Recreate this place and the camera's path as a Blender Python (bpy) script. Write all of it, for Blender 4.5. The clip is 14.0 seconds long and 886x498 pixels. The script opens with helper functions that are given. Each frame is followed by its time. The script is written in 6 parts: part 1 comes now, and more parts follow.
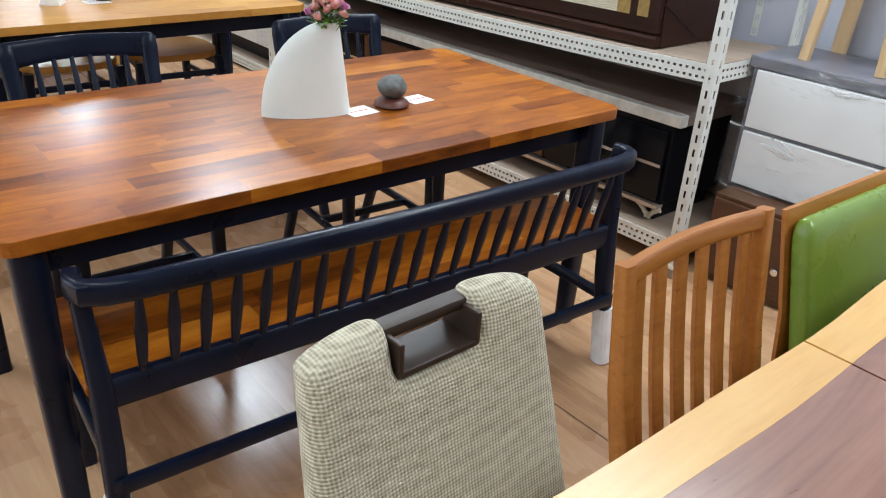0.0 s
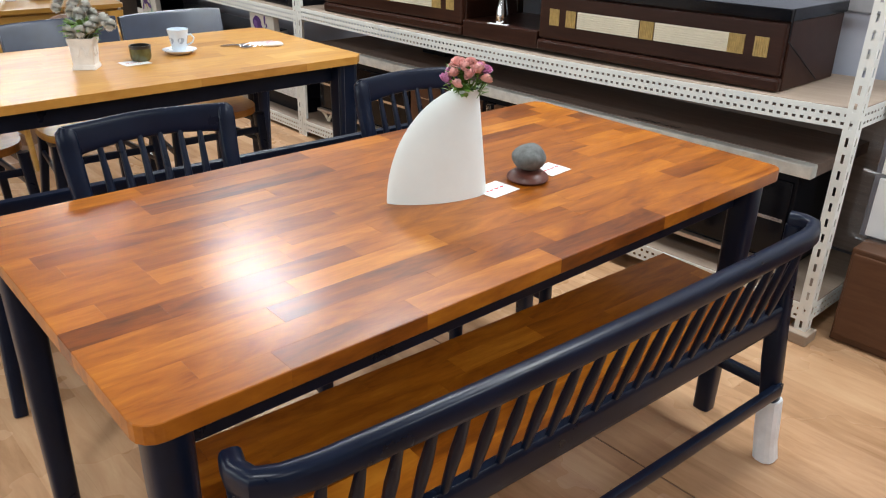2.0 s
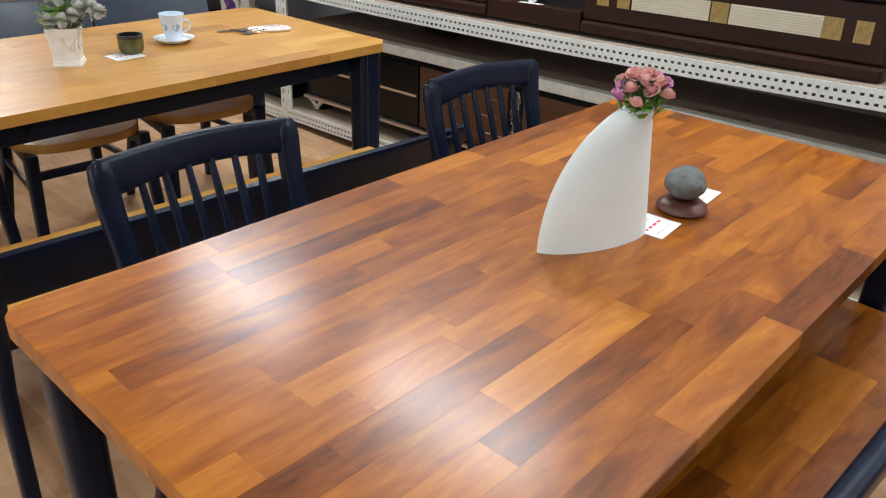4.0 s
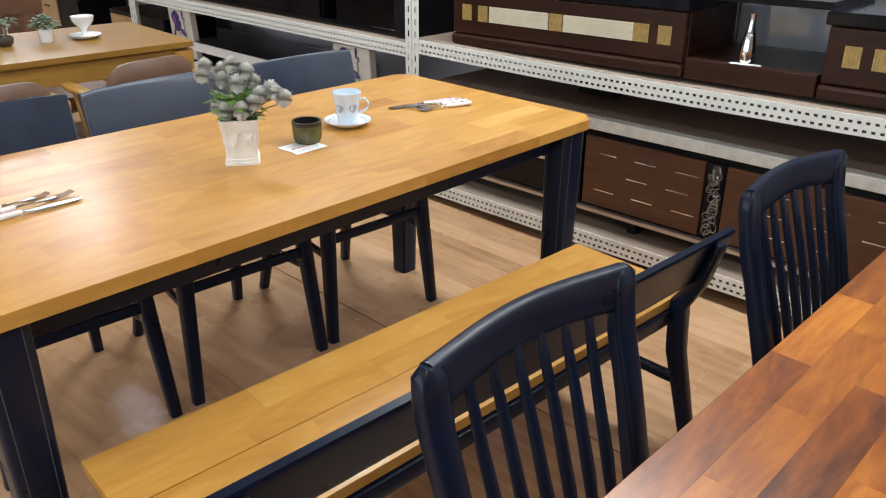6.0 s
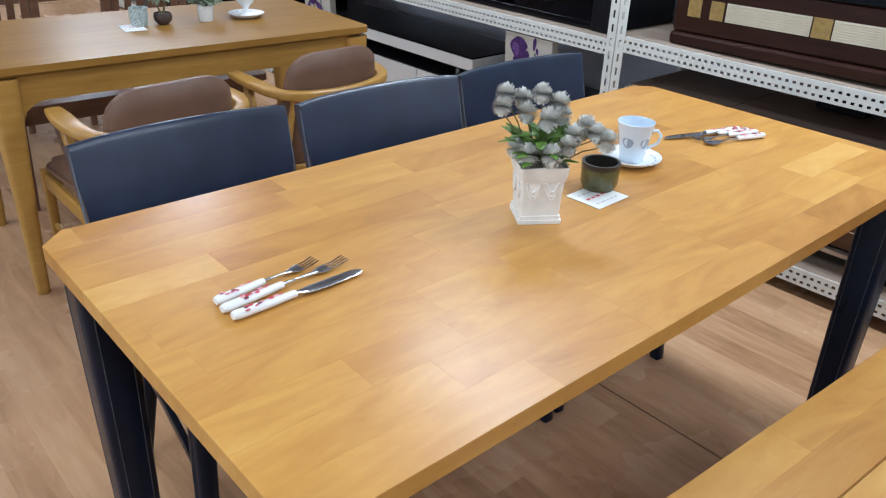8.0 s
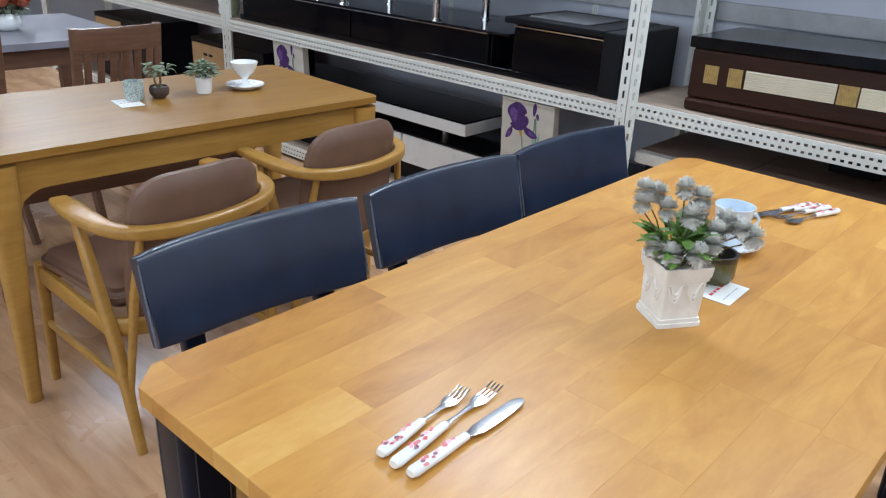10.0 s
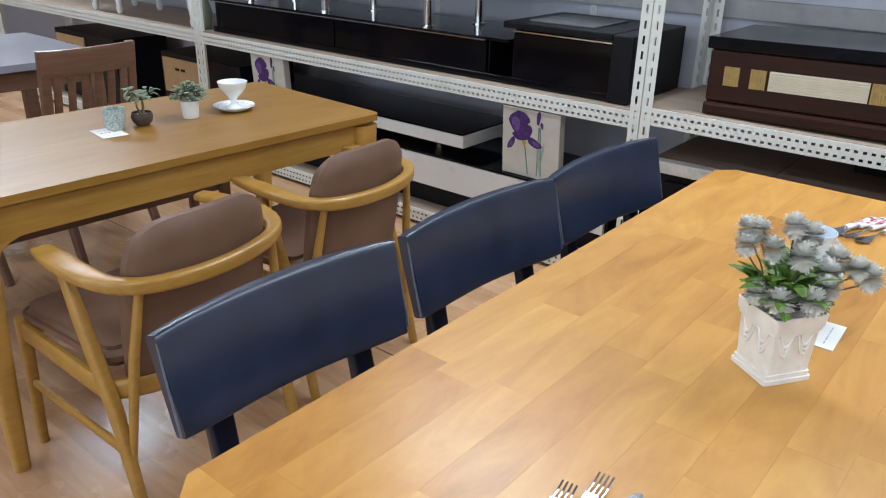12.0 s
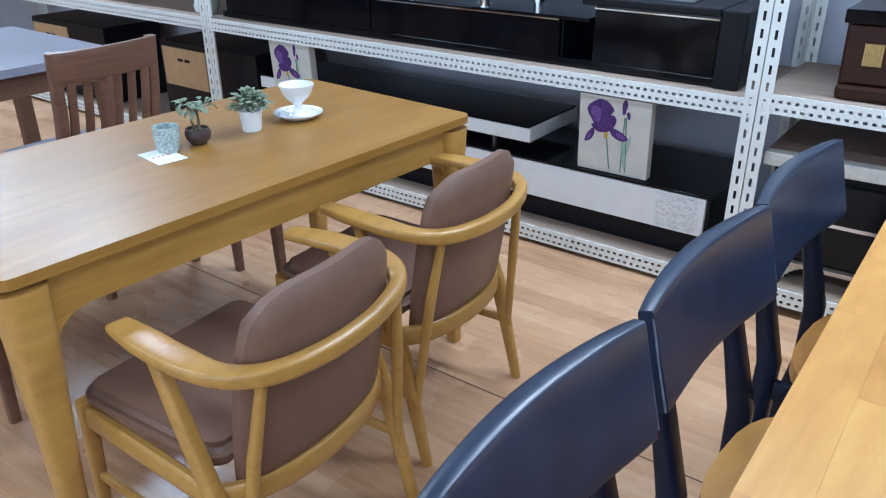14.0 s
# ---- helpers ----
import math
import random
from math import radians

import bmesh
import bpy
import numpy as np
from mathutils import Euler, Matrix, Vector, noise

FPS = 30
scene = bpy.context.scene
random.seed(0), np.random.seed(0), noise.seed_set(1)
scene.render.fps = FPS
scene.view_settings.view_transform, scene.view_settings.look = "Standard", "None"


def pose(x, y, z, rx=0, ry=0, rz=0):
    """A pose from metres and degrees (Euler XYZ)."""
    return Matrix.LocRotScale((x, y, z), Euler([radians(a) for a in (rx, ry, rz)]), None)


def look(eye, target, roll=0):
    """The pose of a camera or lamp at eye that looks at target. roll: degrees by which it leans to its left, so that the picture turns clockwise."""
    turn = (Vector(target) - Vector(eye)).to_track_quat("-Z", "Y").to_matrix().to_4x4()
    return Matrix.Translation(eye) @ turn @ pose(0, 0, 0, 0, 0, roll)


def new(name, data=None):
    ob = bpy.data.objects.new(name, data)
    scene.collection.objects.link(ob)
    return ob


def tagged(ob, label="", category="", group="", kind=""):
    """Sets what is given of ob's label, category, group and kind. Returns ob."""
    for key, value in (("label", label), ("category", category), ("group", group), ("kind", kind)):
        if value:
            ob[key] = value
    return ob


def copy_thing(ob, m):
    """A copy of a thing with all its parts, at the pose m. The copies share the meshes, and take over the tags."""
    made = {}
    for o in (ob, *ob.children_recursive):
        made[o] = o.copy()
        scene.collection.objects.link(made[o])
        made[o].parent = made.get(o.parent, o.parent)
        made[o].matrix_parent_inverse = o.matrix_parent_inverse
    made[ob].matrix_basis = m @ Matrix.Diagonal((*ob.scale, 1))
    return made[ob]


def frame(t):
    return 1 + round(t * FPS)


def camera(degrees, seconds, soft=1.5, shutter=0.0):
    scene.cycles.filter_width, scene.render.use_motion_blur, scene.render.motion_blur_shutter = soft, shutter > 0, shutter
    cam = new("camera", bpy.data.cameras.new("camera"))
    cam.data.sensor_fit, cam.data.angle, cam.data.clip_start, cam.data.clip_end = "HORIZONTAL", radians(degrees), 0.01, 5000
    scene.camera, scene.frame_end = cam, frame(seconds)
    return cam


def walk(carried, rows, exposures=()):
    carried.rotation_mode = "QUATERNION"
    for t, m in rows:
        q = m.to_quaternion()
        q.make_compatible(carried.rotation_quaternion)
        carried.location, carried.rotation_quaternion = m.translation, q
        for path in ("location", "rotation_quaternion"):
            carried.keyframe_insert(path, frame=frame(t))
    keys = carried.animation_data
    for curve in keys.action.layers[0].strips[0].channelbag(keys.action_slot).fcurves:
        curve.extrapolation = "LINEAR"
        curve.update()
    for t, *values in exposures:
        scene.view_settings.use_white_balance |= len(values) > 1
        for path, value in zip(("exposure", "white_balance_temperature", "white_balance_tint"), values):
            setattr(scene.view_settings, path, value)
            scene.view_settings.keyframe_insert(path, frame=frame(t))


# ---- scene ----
cam = camera(59.2, 14.0, soft=1.15)
PATH = [
    (0, (0.604, 0.403, 1.385), (1.787, 1.736, 0.478), 3.7),
    (0.5, (0.621, 0.513, 1.383), (1.764, 1.899, 0.503), 2.9),
    (1, (0.616, 0.64, 1.38), (1.731, 2.054, 0.509), 1.8),
    (1.5, (0.558, 0.823, 1.38), (1.746, 2.19, 0.529), 1.1),
    (2, (0.549, 0.952, 1.369), (1.785, 2.28, 0.527), 1.6),
    (2.2, (0.561, 1.008, 1.37), (1.799, 2.334, 0.528), 1.5),
    (4.3, (0.527, 1.611, 1.354), (1.87, 2.773, 0.433), 2.4),
    (4.5, (0.543, 1.672, 1.355), (1.869, 2.847, 0.425), 2.4),
    (5, (0.549, 1.868, 1.347), (1.849, 3.066, 0.411), 1.1),
    (5.5, (0.501, 2.076, 1.351), (1.808, 3.297, 0.457), 0.2),
    (6, (0.537, 2.282, 1.357), (1.847, 3.536, 0.513), 0.5),
    (6.5, (0.548, 2.475, 1.364), (1.852, 3.734, 0.519), 1.0),
    (7, (0.489, 2.695, 1.348), (1.81, 3.923, 0.484), 1.0),
    (7.5, (0.477, 2.843, 1.349), (1.75, 4.082, 0.429), 1.7),
    (8, (0.486, 3.019, 1.357), (1.683, 4.332, 0.437), 2.4),
    (8.5, (0.458, 3.163, 1.374), (1.689, 4.474, 0.498), 3.2),
    (8.7, (0.442, 3.24, 1.37), (1.72, 4.515, 0.508), 3.8),
    (10.8, (0.337, 3.457, 1.374), (1.717, 4.673, 0.589), 2.6),
    (11, (0.353, 3.496, 1.369), (1.734, 4.711, 0.583), 2.4),
    (11.5, (0.395, 3.593, 1.377), (1.798, 4.784, 0.594), 1.2),
    (12, (0.413, 3.639, 1.372), (1.836, 4.796, 0.572), 1.3),
    (12.5, (0.415, 3.67, 1.367), (1.838, 4.818, 0.556), 1.8),
    (13, (0.412, 3.747, 1.363), (1.832, 4.894, 0.547), 1.9),
    (13.5, (0.432, 3.987, 1.367), (1.872, 5.087, 0.52), 0.2),
    (14, (0.484, 4.206, 1.361), (1.93, 5.28, 0.491), -0.3),
]
walk(cam, [(t, look(eye, target, roll)) for t, eye, target, roll in PATH],
     exposures=[(0, 0.06, 6450, 9), (2, 0.16, 6800, 11), (4.5, -0.11, 6750, 10), (5.5, 0.0, 6800, 10), (6.5, 0.16, 6650, 10), (8, -0.03, 5950, 10), (8.5, -0.04, 5700, 9), (11, -0.02, 6250, 10), (13, 0.07, 6250, 10), (14, 0.32, 5250, 8)])

# ---- world, lamps ----
world = bpy.data.worlds.new("world")
world.use_nodes = True
scene.world = world
world.node_tree.nodes["Background"].inputs[0].default_value = (0.9, 0.95, 1.0, 1)
world.node_tree.nodes["Background"].inputs[1].default_value = 0.25
CEIL = 2.75
LAMP_EAST, LAMP_FILL, WEST_FILL = 41.0, 22.5, 150.0
# y -0.4 and both western rows are unseen lamps, added as fill.
LAMP_SPOTS = [(2.9, y) for y in (-0.4, 1.7, 3.5, 5.3, 8.85, 10.6)] + [(0.2, y) for y in (-1.0, 1.4, 3.8, 6.2, 8.6)] + [(-2.4, y) for y in (0.2, 3.8, 7.4)]


def ceiling_lamp(x, y, power):
    lamp = bpy.data.lights.new("tube_and_fill", "AREA")
    lamp.shape, lamp.size, lamp.size_y = "RECTANGLE", 0.3, 1.15
    lamp.energy, lamp.color = power, (0.84, 0.93, 1.0)
    ob = new("tube_and_fill", lamp)
    ob.matrix_basis = pose(x, y, CEIL - 0.085)
    tagged(ob, "white ceiling light for the fluorescent tubes and the added fill", "lamp", kind="structure")


for lx, ly in LAMP_SPOTS:
    ceiling_lamp(lx, ly, LAMP_EAST if lx > 2 else LAMP_FILL)

# added cool fill light from an assumed, unseen opening in the west wall
fill_lamp = bpy.data.lights.new("west_fill_light", "AREA")
fill_lamp.shape, fill_lamp.size, fill_lamp.size_y = "RECTANGLE", 1.5, 9.0
fill_lamp.energy, fill_lamp.color = WEST_FILL, (0.80, 0.92, 1.0)
tagged(new("west_fill_light", fill_lamp), "cool fill light added in an assumed west window", "daylight", kind="structure").matrix_basis = pose(-4.25, 4.5, 1.55, 0, -90, 0)

# ---- materials ----


def mat(name, rough=0.5, metal=0.0, coat=0.0):
    m = bpy.data.materials.new(name)
    m.use_nodes = True
    b = m.node_tree.nodes["Principled BSDF"]
    b.inputs["Roughness"].default_value = rough
    b.inputs["Metallic"].default_value = metal
    b.inputs["Coat Weight"].default_value = coat
    b.inputs["Coat Roughness"].default_value = 0.2
    return m, m.node_tree.nodes, m.node_tree.links, b


def ramp(nodes, stops):
    r = nodes.new("ShaderNodeValToRGB")
    e = r.color_ramp.elements
    while len(e) < len(stops):
        e.new(0.5)
    for el, (p, c) in zip(e, stops):
        el.position, el.color = p, (*c, 1)
    return r


def mathnode(nodes, links, op, a, b):
    n = nodes.new("ShaderNodeMath")
    n.operation = op
    for i, v in enumerate((a, b)):
        if isinstance(v, (int, float)):
            n.inputs[i].default_value = v
        else:
            links.new(v, n.inputs[i])
    return n.outputs[0]


def noise_tex(nodes, links, vec, scale, detail=4, rough=0.55, distort=0.0):
    n = nodes.new("ShaderNodeTexNoise")
    n.inputs["Scale"].default_value = scale
    n.inputs["Detail"].default_value = detail
    n.inputs["Roughness"].default_value = rough
    n.inputs["Distortion"].default_value = distort
    if vec is not None:
        links.new(vec, n.inputs["Vector"])
    return n.outputs["Fac"]


def mapped(nodes, links, scale, rot=(0, 0, 0), shift=0.0):
    """Object coordinates, scaled, moved by each object's random number."""
    tc = nodes.new("ShaderNodeTexCoord")
    mp = nodes.new("ShaderNodeMapping")
    mp.inputs["Scale"].default_value = scale
    mp.inputs["Rotation"].default_value = rot
    links.new(tc.outputs["Object"], mp.inputs["Vector"])
    if not shift:
        return mp.outputs[0], None
    oi = nodes.new("ShaderNodeObjectInfo")
    comb = nodes.new("ShaderNodeCombineXYZ")
    k = mathnode(nodes, links, "MULTIPLY", oi.outputs["Random"], shift)
    for i in range(3):
        links.new(k, comb.inputs[i])
    add = nodes.new("ShaderNodeVectorMath")
    links.new(mp.outputs[0], add.inputs[0])
    links.new(comb.outputs[0], add.inputs[1])
    return add.outputs[0], oi.outputs["Random"]


def bump(nodes, links, b, height, strength, dist=0.002):
    n = nodes.new("ShaderNodeBump")
    n.inputs["Strength"].default_value = strength
    n.inputs["Distance"].default_value = dist
    links.new(height, n.inputs["Height"])
    links.new(n.outputs[0], b.inputs["Normal"])


def wood(name, stops, scale=(3, 26, 26), rough=0.35, coat=0.2, shift=37.0, piece=0.45, grain=0.5, bumpy=0.08, spec=0.5, coat_rough=0.2, swirl=1.6):
    """Grain runs along the object's x. piece: how far each object's own tone counts."""
    m, n, l, b = mat(name, rough, 0, coat)
    b.inputs["Specular IOR Level"].default_value = spec
    b.inputs["Coat Roughness"].default_value = coat_rough
    v, rnd = mapped(n, l, scale, shift=shift)
    big = noise_tex(n, l, v, 0.55, 4, 0.6, swirl)
    fine = noise_tex(n, l, v, 3.2, 6, 0.65, 0.3)
    t = mathnode(n, l, "ADD", mathnode(n, l, "MULTIPLY", big, 1.0 - grain), mathnode(n, l, "MULTIPLY", fine, grain))
    if piece and rnd is not None:
        c = mathnode(n, l, "SUBTRACT", rnd, 0.5)
        c = mathnode(n, l, "ADD", mathnode(n, l, "MULTIPLY", mathnode(n, l, "MULTIPLY", c, c), mathnode(n, l, "MULTIPLY", c, 3.4)), mathnode(n, l, "ADD", mathnode(n, l, "MULTIPLY", c, 0.15), 0.5))
        t = mathnode(n, l, "ADD", mathnode(n, l, "MULTIPLY", t, 1 - piece), mathnode(n, l, "MULTIPLY", c, piece))
    r = ramp(n, stops)
    l.new(t, r.inputs[0])
    l.new(r.outputs[0], b.inputs["Base Color"])
    rr = mathnode(n, l, "ADD", mathnode(n, l, "MULTIPLY", fine, 0.16), rough - 0.08)
    l.new(rr, b.inputs["Roughness"])
    bump(n, l, b, fine, bumpy)
    return m


def plain(name, col, rough=0.5, metal=0.0, coat=0.0, vary=0.12, scale=14.0, bumpy=0.04, fine=160.0, spec=0.5):
    """A painted or cast surface: one colour with soft blotches and a fine relief."""
    m, n, l, b = mat(name, rough, metal, coat)
    v, _ = mapped(n, l, (1, 1, 1))
    b.inputs["Specular IOR Level"].default_value = spec
    a = noise_tex(n, l, v, scale, 5, 0.6)
    f = noise_tex(n, l, v, fine, 3, 0.6)
    lo, hi = [tuple(max(0, min(1, c * k)) for c in col) for k in (1 - vary, 1 + vary)]
    r = ramp(n, [(0.3, lo), (0.7, hi)])
    l.new(a, r.inputs[0])
    l.new(r.outputs[0], b.inputs["Base Color"])
    l.new(mathnode(n, l, "ADD", mathnode(n, l, "MULTIPLY", a, 0.18), rough - 0.09), b.inputs["Roughness"])
    if bumpy:
        bump(n, l, b, f, bumpy, 0.001)
    return m


ACACIA = wood("acacia", [(0.28, (0.085, 0.020, 0.003)), (0.42, (0.24, 0.062, 0.005)), (0.56, (0.41, 0.124, 0.009)), (0.76, (0.64, 0.25, 0.026))], scale=(4, 18, 18), rough=0.33, coat=0.34, piece=0.29, grain=0.36, bumpy=0.03, spec=0.26, coat_rough=0.195, swirl=2.4)
RUBBERWOOD = wood("rubberwood", [(0.22, (0.31, 0.125, 0.020)), (0.4, (0.47, 0.215, 0.042)), (0.58, (0.58, 0.295, 0.064)), (0.78, (0.68, 0.40, 0.115))], scale=(3.5, 13, 13), rough=0.36, coat=0.14, piece=0.34, grain=0.3, bumpy=0.03, spec=0.4, swirl=3.2)
OAK = wood("honey_oak", [(0.25, (0.28, 0.136, 0.025)), (0.5, (0.40, 0.210, 0.043)), (0.75, (0.50, 0.28, 0.068))], rough=0.36, coat=0.15, piece=0.12)
OAK_TABLE = wood("dark_honey_oak", [(0.25, (0.21, 0.096, 0.015)), (0.5, (0.30, 0.148, 0.028)), (0.75, (0.38, 0.204, 0.044))], rough=0.34, coat=0.05, piece=0.1, grain=0.35, bumpy=0.02, spec=0.35)
WALNUT = wood("walnut", [(0.25, (0.075, 0.034, 0.02)), (0.5, (0.14, 0.066, 0.038)), (0.75, (0.21, 0.105, 0.06))], rough=0.42, piece=0.15)
TEAK = wood("teak", [(0.25, (0.25, 0.080, 0.013)), (0.5, (0.40, 0.140, 0.025)), (0.75, (0.53, 0.215, 0.048))], rough=0.3, coat=0.2, piece=0.15)
WENGE = wood("wenge", [(0.25, (0.017, 0.0055, 0.0035)), (0.55, (0.036, 0.012, 0.0065)), (0.8, (0.062, 0.022, 0.011))], scale=(26, 2.5, 26), rough=0.36, coat=0.0, piece=0.1, spec=0.2)
BROWN_PANEL = wood("brown_panel", [(0.25, (0.068, 0.026, 0.012)), (0.5, (0.104, 0.045, 0.022)), (0.8, (0.15, 0.068, 0.036))], scale=(26, 2.5, 26), rough=0.42, coat=0.08, piece=0.15, spec=0.3)
GREYWOOD = wood("grey_wood", [(0.25, (0.13, 0.09, 0.07)), (0.5, (0.23, 0.17, 0.14)), (0.8, (0.36, 0.28, 0.24))], scale=(26, 1.8, 26), rough=0.5, coat=0, piece=0.2)
PLYWOOD = wood("plywood_deck", [(0.25, (0.26, 0.19, 0.14)), (0.5, (0.355, 0.27, 0.205)), (0.8, (0.45, 0.36, 0.28))], scale=(20, 1.5, 20), rough=0.6, coat=0, piece=0.1)
SAPWOOD = wood("sapwood", [(0.2, (0.54, 0.27, 0.06)), (0.5, (0.68, 0.39, 0.11)), (0.8, (0.77, 0.50, 0.18))], scale=(2, 18, 18), rough=0.34, coat=0.2, piece=0.1)
HEARTWOOD = wood("heartwood", [(0.25, (0.12, 0.046, 0.030)), (0.45, (0.25, 0.112, 0.070)), (0.6, (0.34, 0.165, 0.105)), (0.8, (0.46, 0.25, 0.15))], scale=(1.6, 7, 7), rough=0.3, coat=0.3, piece=0.1, grain=0.3, bumpy=0.03, swirl=4.0)
PINE = wood("pine", [(0.2, (0.55, 0.34, 0.16)), (0.5, (0.66, 0.45, 0.24)), (0.8, (0.74, 0.54, 0.32))], scale=(26, 26, 2), rough=0.5, coat=0)
NAVY = plain("navy_paint", (0.0042, 0.0085, 0.0225), rough=0.3, coat=0.04, spec=0.24, vary=0.25, scale=9)
# Lighter than NAVY: part of the boards' sheen is put into the colour.
NAVY_BOARD = plain("navy_board_sheen", (0.0110, 0.0205, 0.046), rough=0.34, coat=0.45, spec=0.5, vary=0.25, scale=9)
NAVY_EDGE = plain("worn_navy_edge", (0.11, 0.13, 0.17), rough=0.5, vary=0.4, scale=40)
BLACK = plain("black_gloss", (0.0032, 0.0036, 0.006), rough=0.12, spec=0.24, vary=0.3)
BLACKMATT = plain("black_satin", (0.006, 0.0062, 0.009), rough=0.38, spec=0.2, vary=0.3)
NAVY_LINE = plain("rubbed_navy", (0.05, 0.058, 0.072), rough=0.5, vary=0.4, scale=40)
STEEL_WHITE = plain("white_powder_coat", (0.82, 0.84, 0.80), rough=0.42, vary=0.05, scale=6)
CERAMIC = plain("matt_white_ceramic", (0.78, 0.82, 0.79), rough=0.55, vary=0.04, scale=8, bumpy=0.25, fine=420)
PORCELAIN = plain("glazed_porcelain", (0.82, 0.83, 0.83), rough=0.12, coat=0.4, vary=0.02, bumpy=0)
PALE_BLUE = plain("pale_blue_porcelain", (0.66, 0.76, 0.86), rough=0.14, coat=0.4, vary=0.02, bumpy=0)
STUCCO = plain("rough_white_plaster", (0.78, 0.745, 0.69), rough=0.8, vary=0.08, scale=30, bumpy=0.6, fine=120)
PAPER = plain("white_card", (0.82, 0.82, 0.80), rough=0.6, vary=0.03, bumpy=0)
INK_RED = plain("red_ink", (0.62, 0.06, 0.07), rough=0.6, bumpy=0)
INK_GREY = plain("grey_ink", (0.42, 0.42, 0.46), rough=0.6, bumpy=0)
CHROME = plain("chrome", (0.78, 0.78, 0.79), rough=0.14, metal=1.0, vary=0.04, bumpy=0)
CUTLERY = plain("polished_steel", (0.50, 0.50, 0.51), rough=0.17, metal=1.0, vary=0.06, bumpy=0)
LEATHER = plain("brown_leather", (0.162, 0.087, 0.056), rough=0.46, vary=0.14, scale=7, bumpy=0.35, fine=230)
GREEN_LEATHER = plain("green_leather", (0.165, 0.26, 0.032), rough=0.28, vary=0.1, scale=7, bumpy=0.3, fine=230, coat=0.1)
STONE = plain("grey_pebble", (0.115, 0.12, 0.115), rough=0.7, vary=0.35, scale=60, bumpy=0.5, fine=300)
REDWOOD = plain("dark_red_stand", (0.10, 0.028, 0.018), rough=0.4, vary=0.3)
GLAZE_OLIVE = plain("olive_glaze", (0.085, 0.088, 0.032), rough=0.22, coat=0.4, vary=0.4, scale=30)
GLAZE_DARK = plain("dark_glaze", (0.018, 0.016, 0.014), rough=0.3, coat=0.3, vary=0.3)
CELADON = plain("speckled_celadon", (0.36, 0.42, 0.40), rough=0.4, vary=0.55, scale=170, bumpy=0.2)
CLAY = plain("brown_clay", (0.06, 0.04, 0.034), rough=0.5, vary=0.3)
PINK = plain("pink_petal", (0.88, 0.47, 0.43), rough=0.6, vary=0.25, scale=60)
MAUVE = plain("mauve_petal", (0.78, 0.38, 0.60), rough=0.6, vary=0.25, scale=60)
WHITE_PETAL = plain("grey_white_petal", (0.74, 0.73, 0.685), rough=0.75, vary=0.2, scale=90)
ORANGE_PETAL = plain("rust_petal", (0.40, 0.11, 0.055), rough=0.6, vary=0.4, scale=60)
LEAF = plain("leaf_green", (0.12, 0.235, 0.035), rough=0.5, vary=0.4, scale=40)
LEAF_DULL = plain("grey_green_leaf", (0.19, 0.23, 0.15), rough=0.6, vary=0.4, scale=60)
STEM = plain("brown_stem", (0.13, 0.10, 0.045), rough=0.6)
WHITE_BOARD = plain("white_laminate", (0.84, 0.86, 0.87), rough=0.3, vary=0.03)
MARBLE = plain("pale_marble", (0.70, 0.69, 0.64), rough=0.35, vary=0.16, scale=22)
GOLD = plain("straw_gold", (0.44, 0.30, 0.10), rough=0.5, vary=0.2, scale=60)
CREAM = plain("cream_panel", (0.70, 0.64, 0.50), rough=0.5, vary=0.06)
CANVAS = plain("pale_canvas", (0.66, 0.65, 0.60), rough=0.75, vary=0.08, scale=12, bumpy=0.3, fine=500)
IRIS = plain("iris_violet", (0.075, 0.028, 0.17), rough=0.7, vary=0.4, scale=60, bumpy=0)
IRIS_STEM = plain("iris_stem", (0.15, 0.30, 0.24), rough=0.7, vary=0.3, bumpy=0)
YELLOW = plain("iris_yellow", (0.60, 0.38, 0.05), rough=0.7, bumpy=0)
DRESSER_TOP = plain("slate_top", (0.17, 0.17, 0.20), rough=0.35, vary=0.2)
# Unseen shop walls, darkened like the ceiling to weaken bounced fill.
SHOP_WALL = plain("shop_wall", (0.30, 0.28, 0.27), rough=0.7, vary=0.1, scale=3, bumpy=0.15)
WALL_PAINT = plain("wall_paint", (0.59, 0.61, 0.70), rough=0.7, vary=0.05, scale=3, bumpy=0.15)
# Unseen ceiling made dark grey so that less light bounces into the shade.
LOW_BOUNCE_GREY = plain("low_bounce_grey", (0.30, 0.30, 0.31), rough=0.8, vary=0.04, scale=3)
KRAFT = plain("tan_board", (0.50, 0.33, 0.17), rough=0.6, vary=0.1)
RUBBER_SEAM = plain("dark_seam", (0.07, 0.055, 0.05), rough=0.6)
GREY_TABLE = plain("grey_table_top", (0.25, 0.24, 0.28), rough=0.32, coat=0.2, vary=0.15)


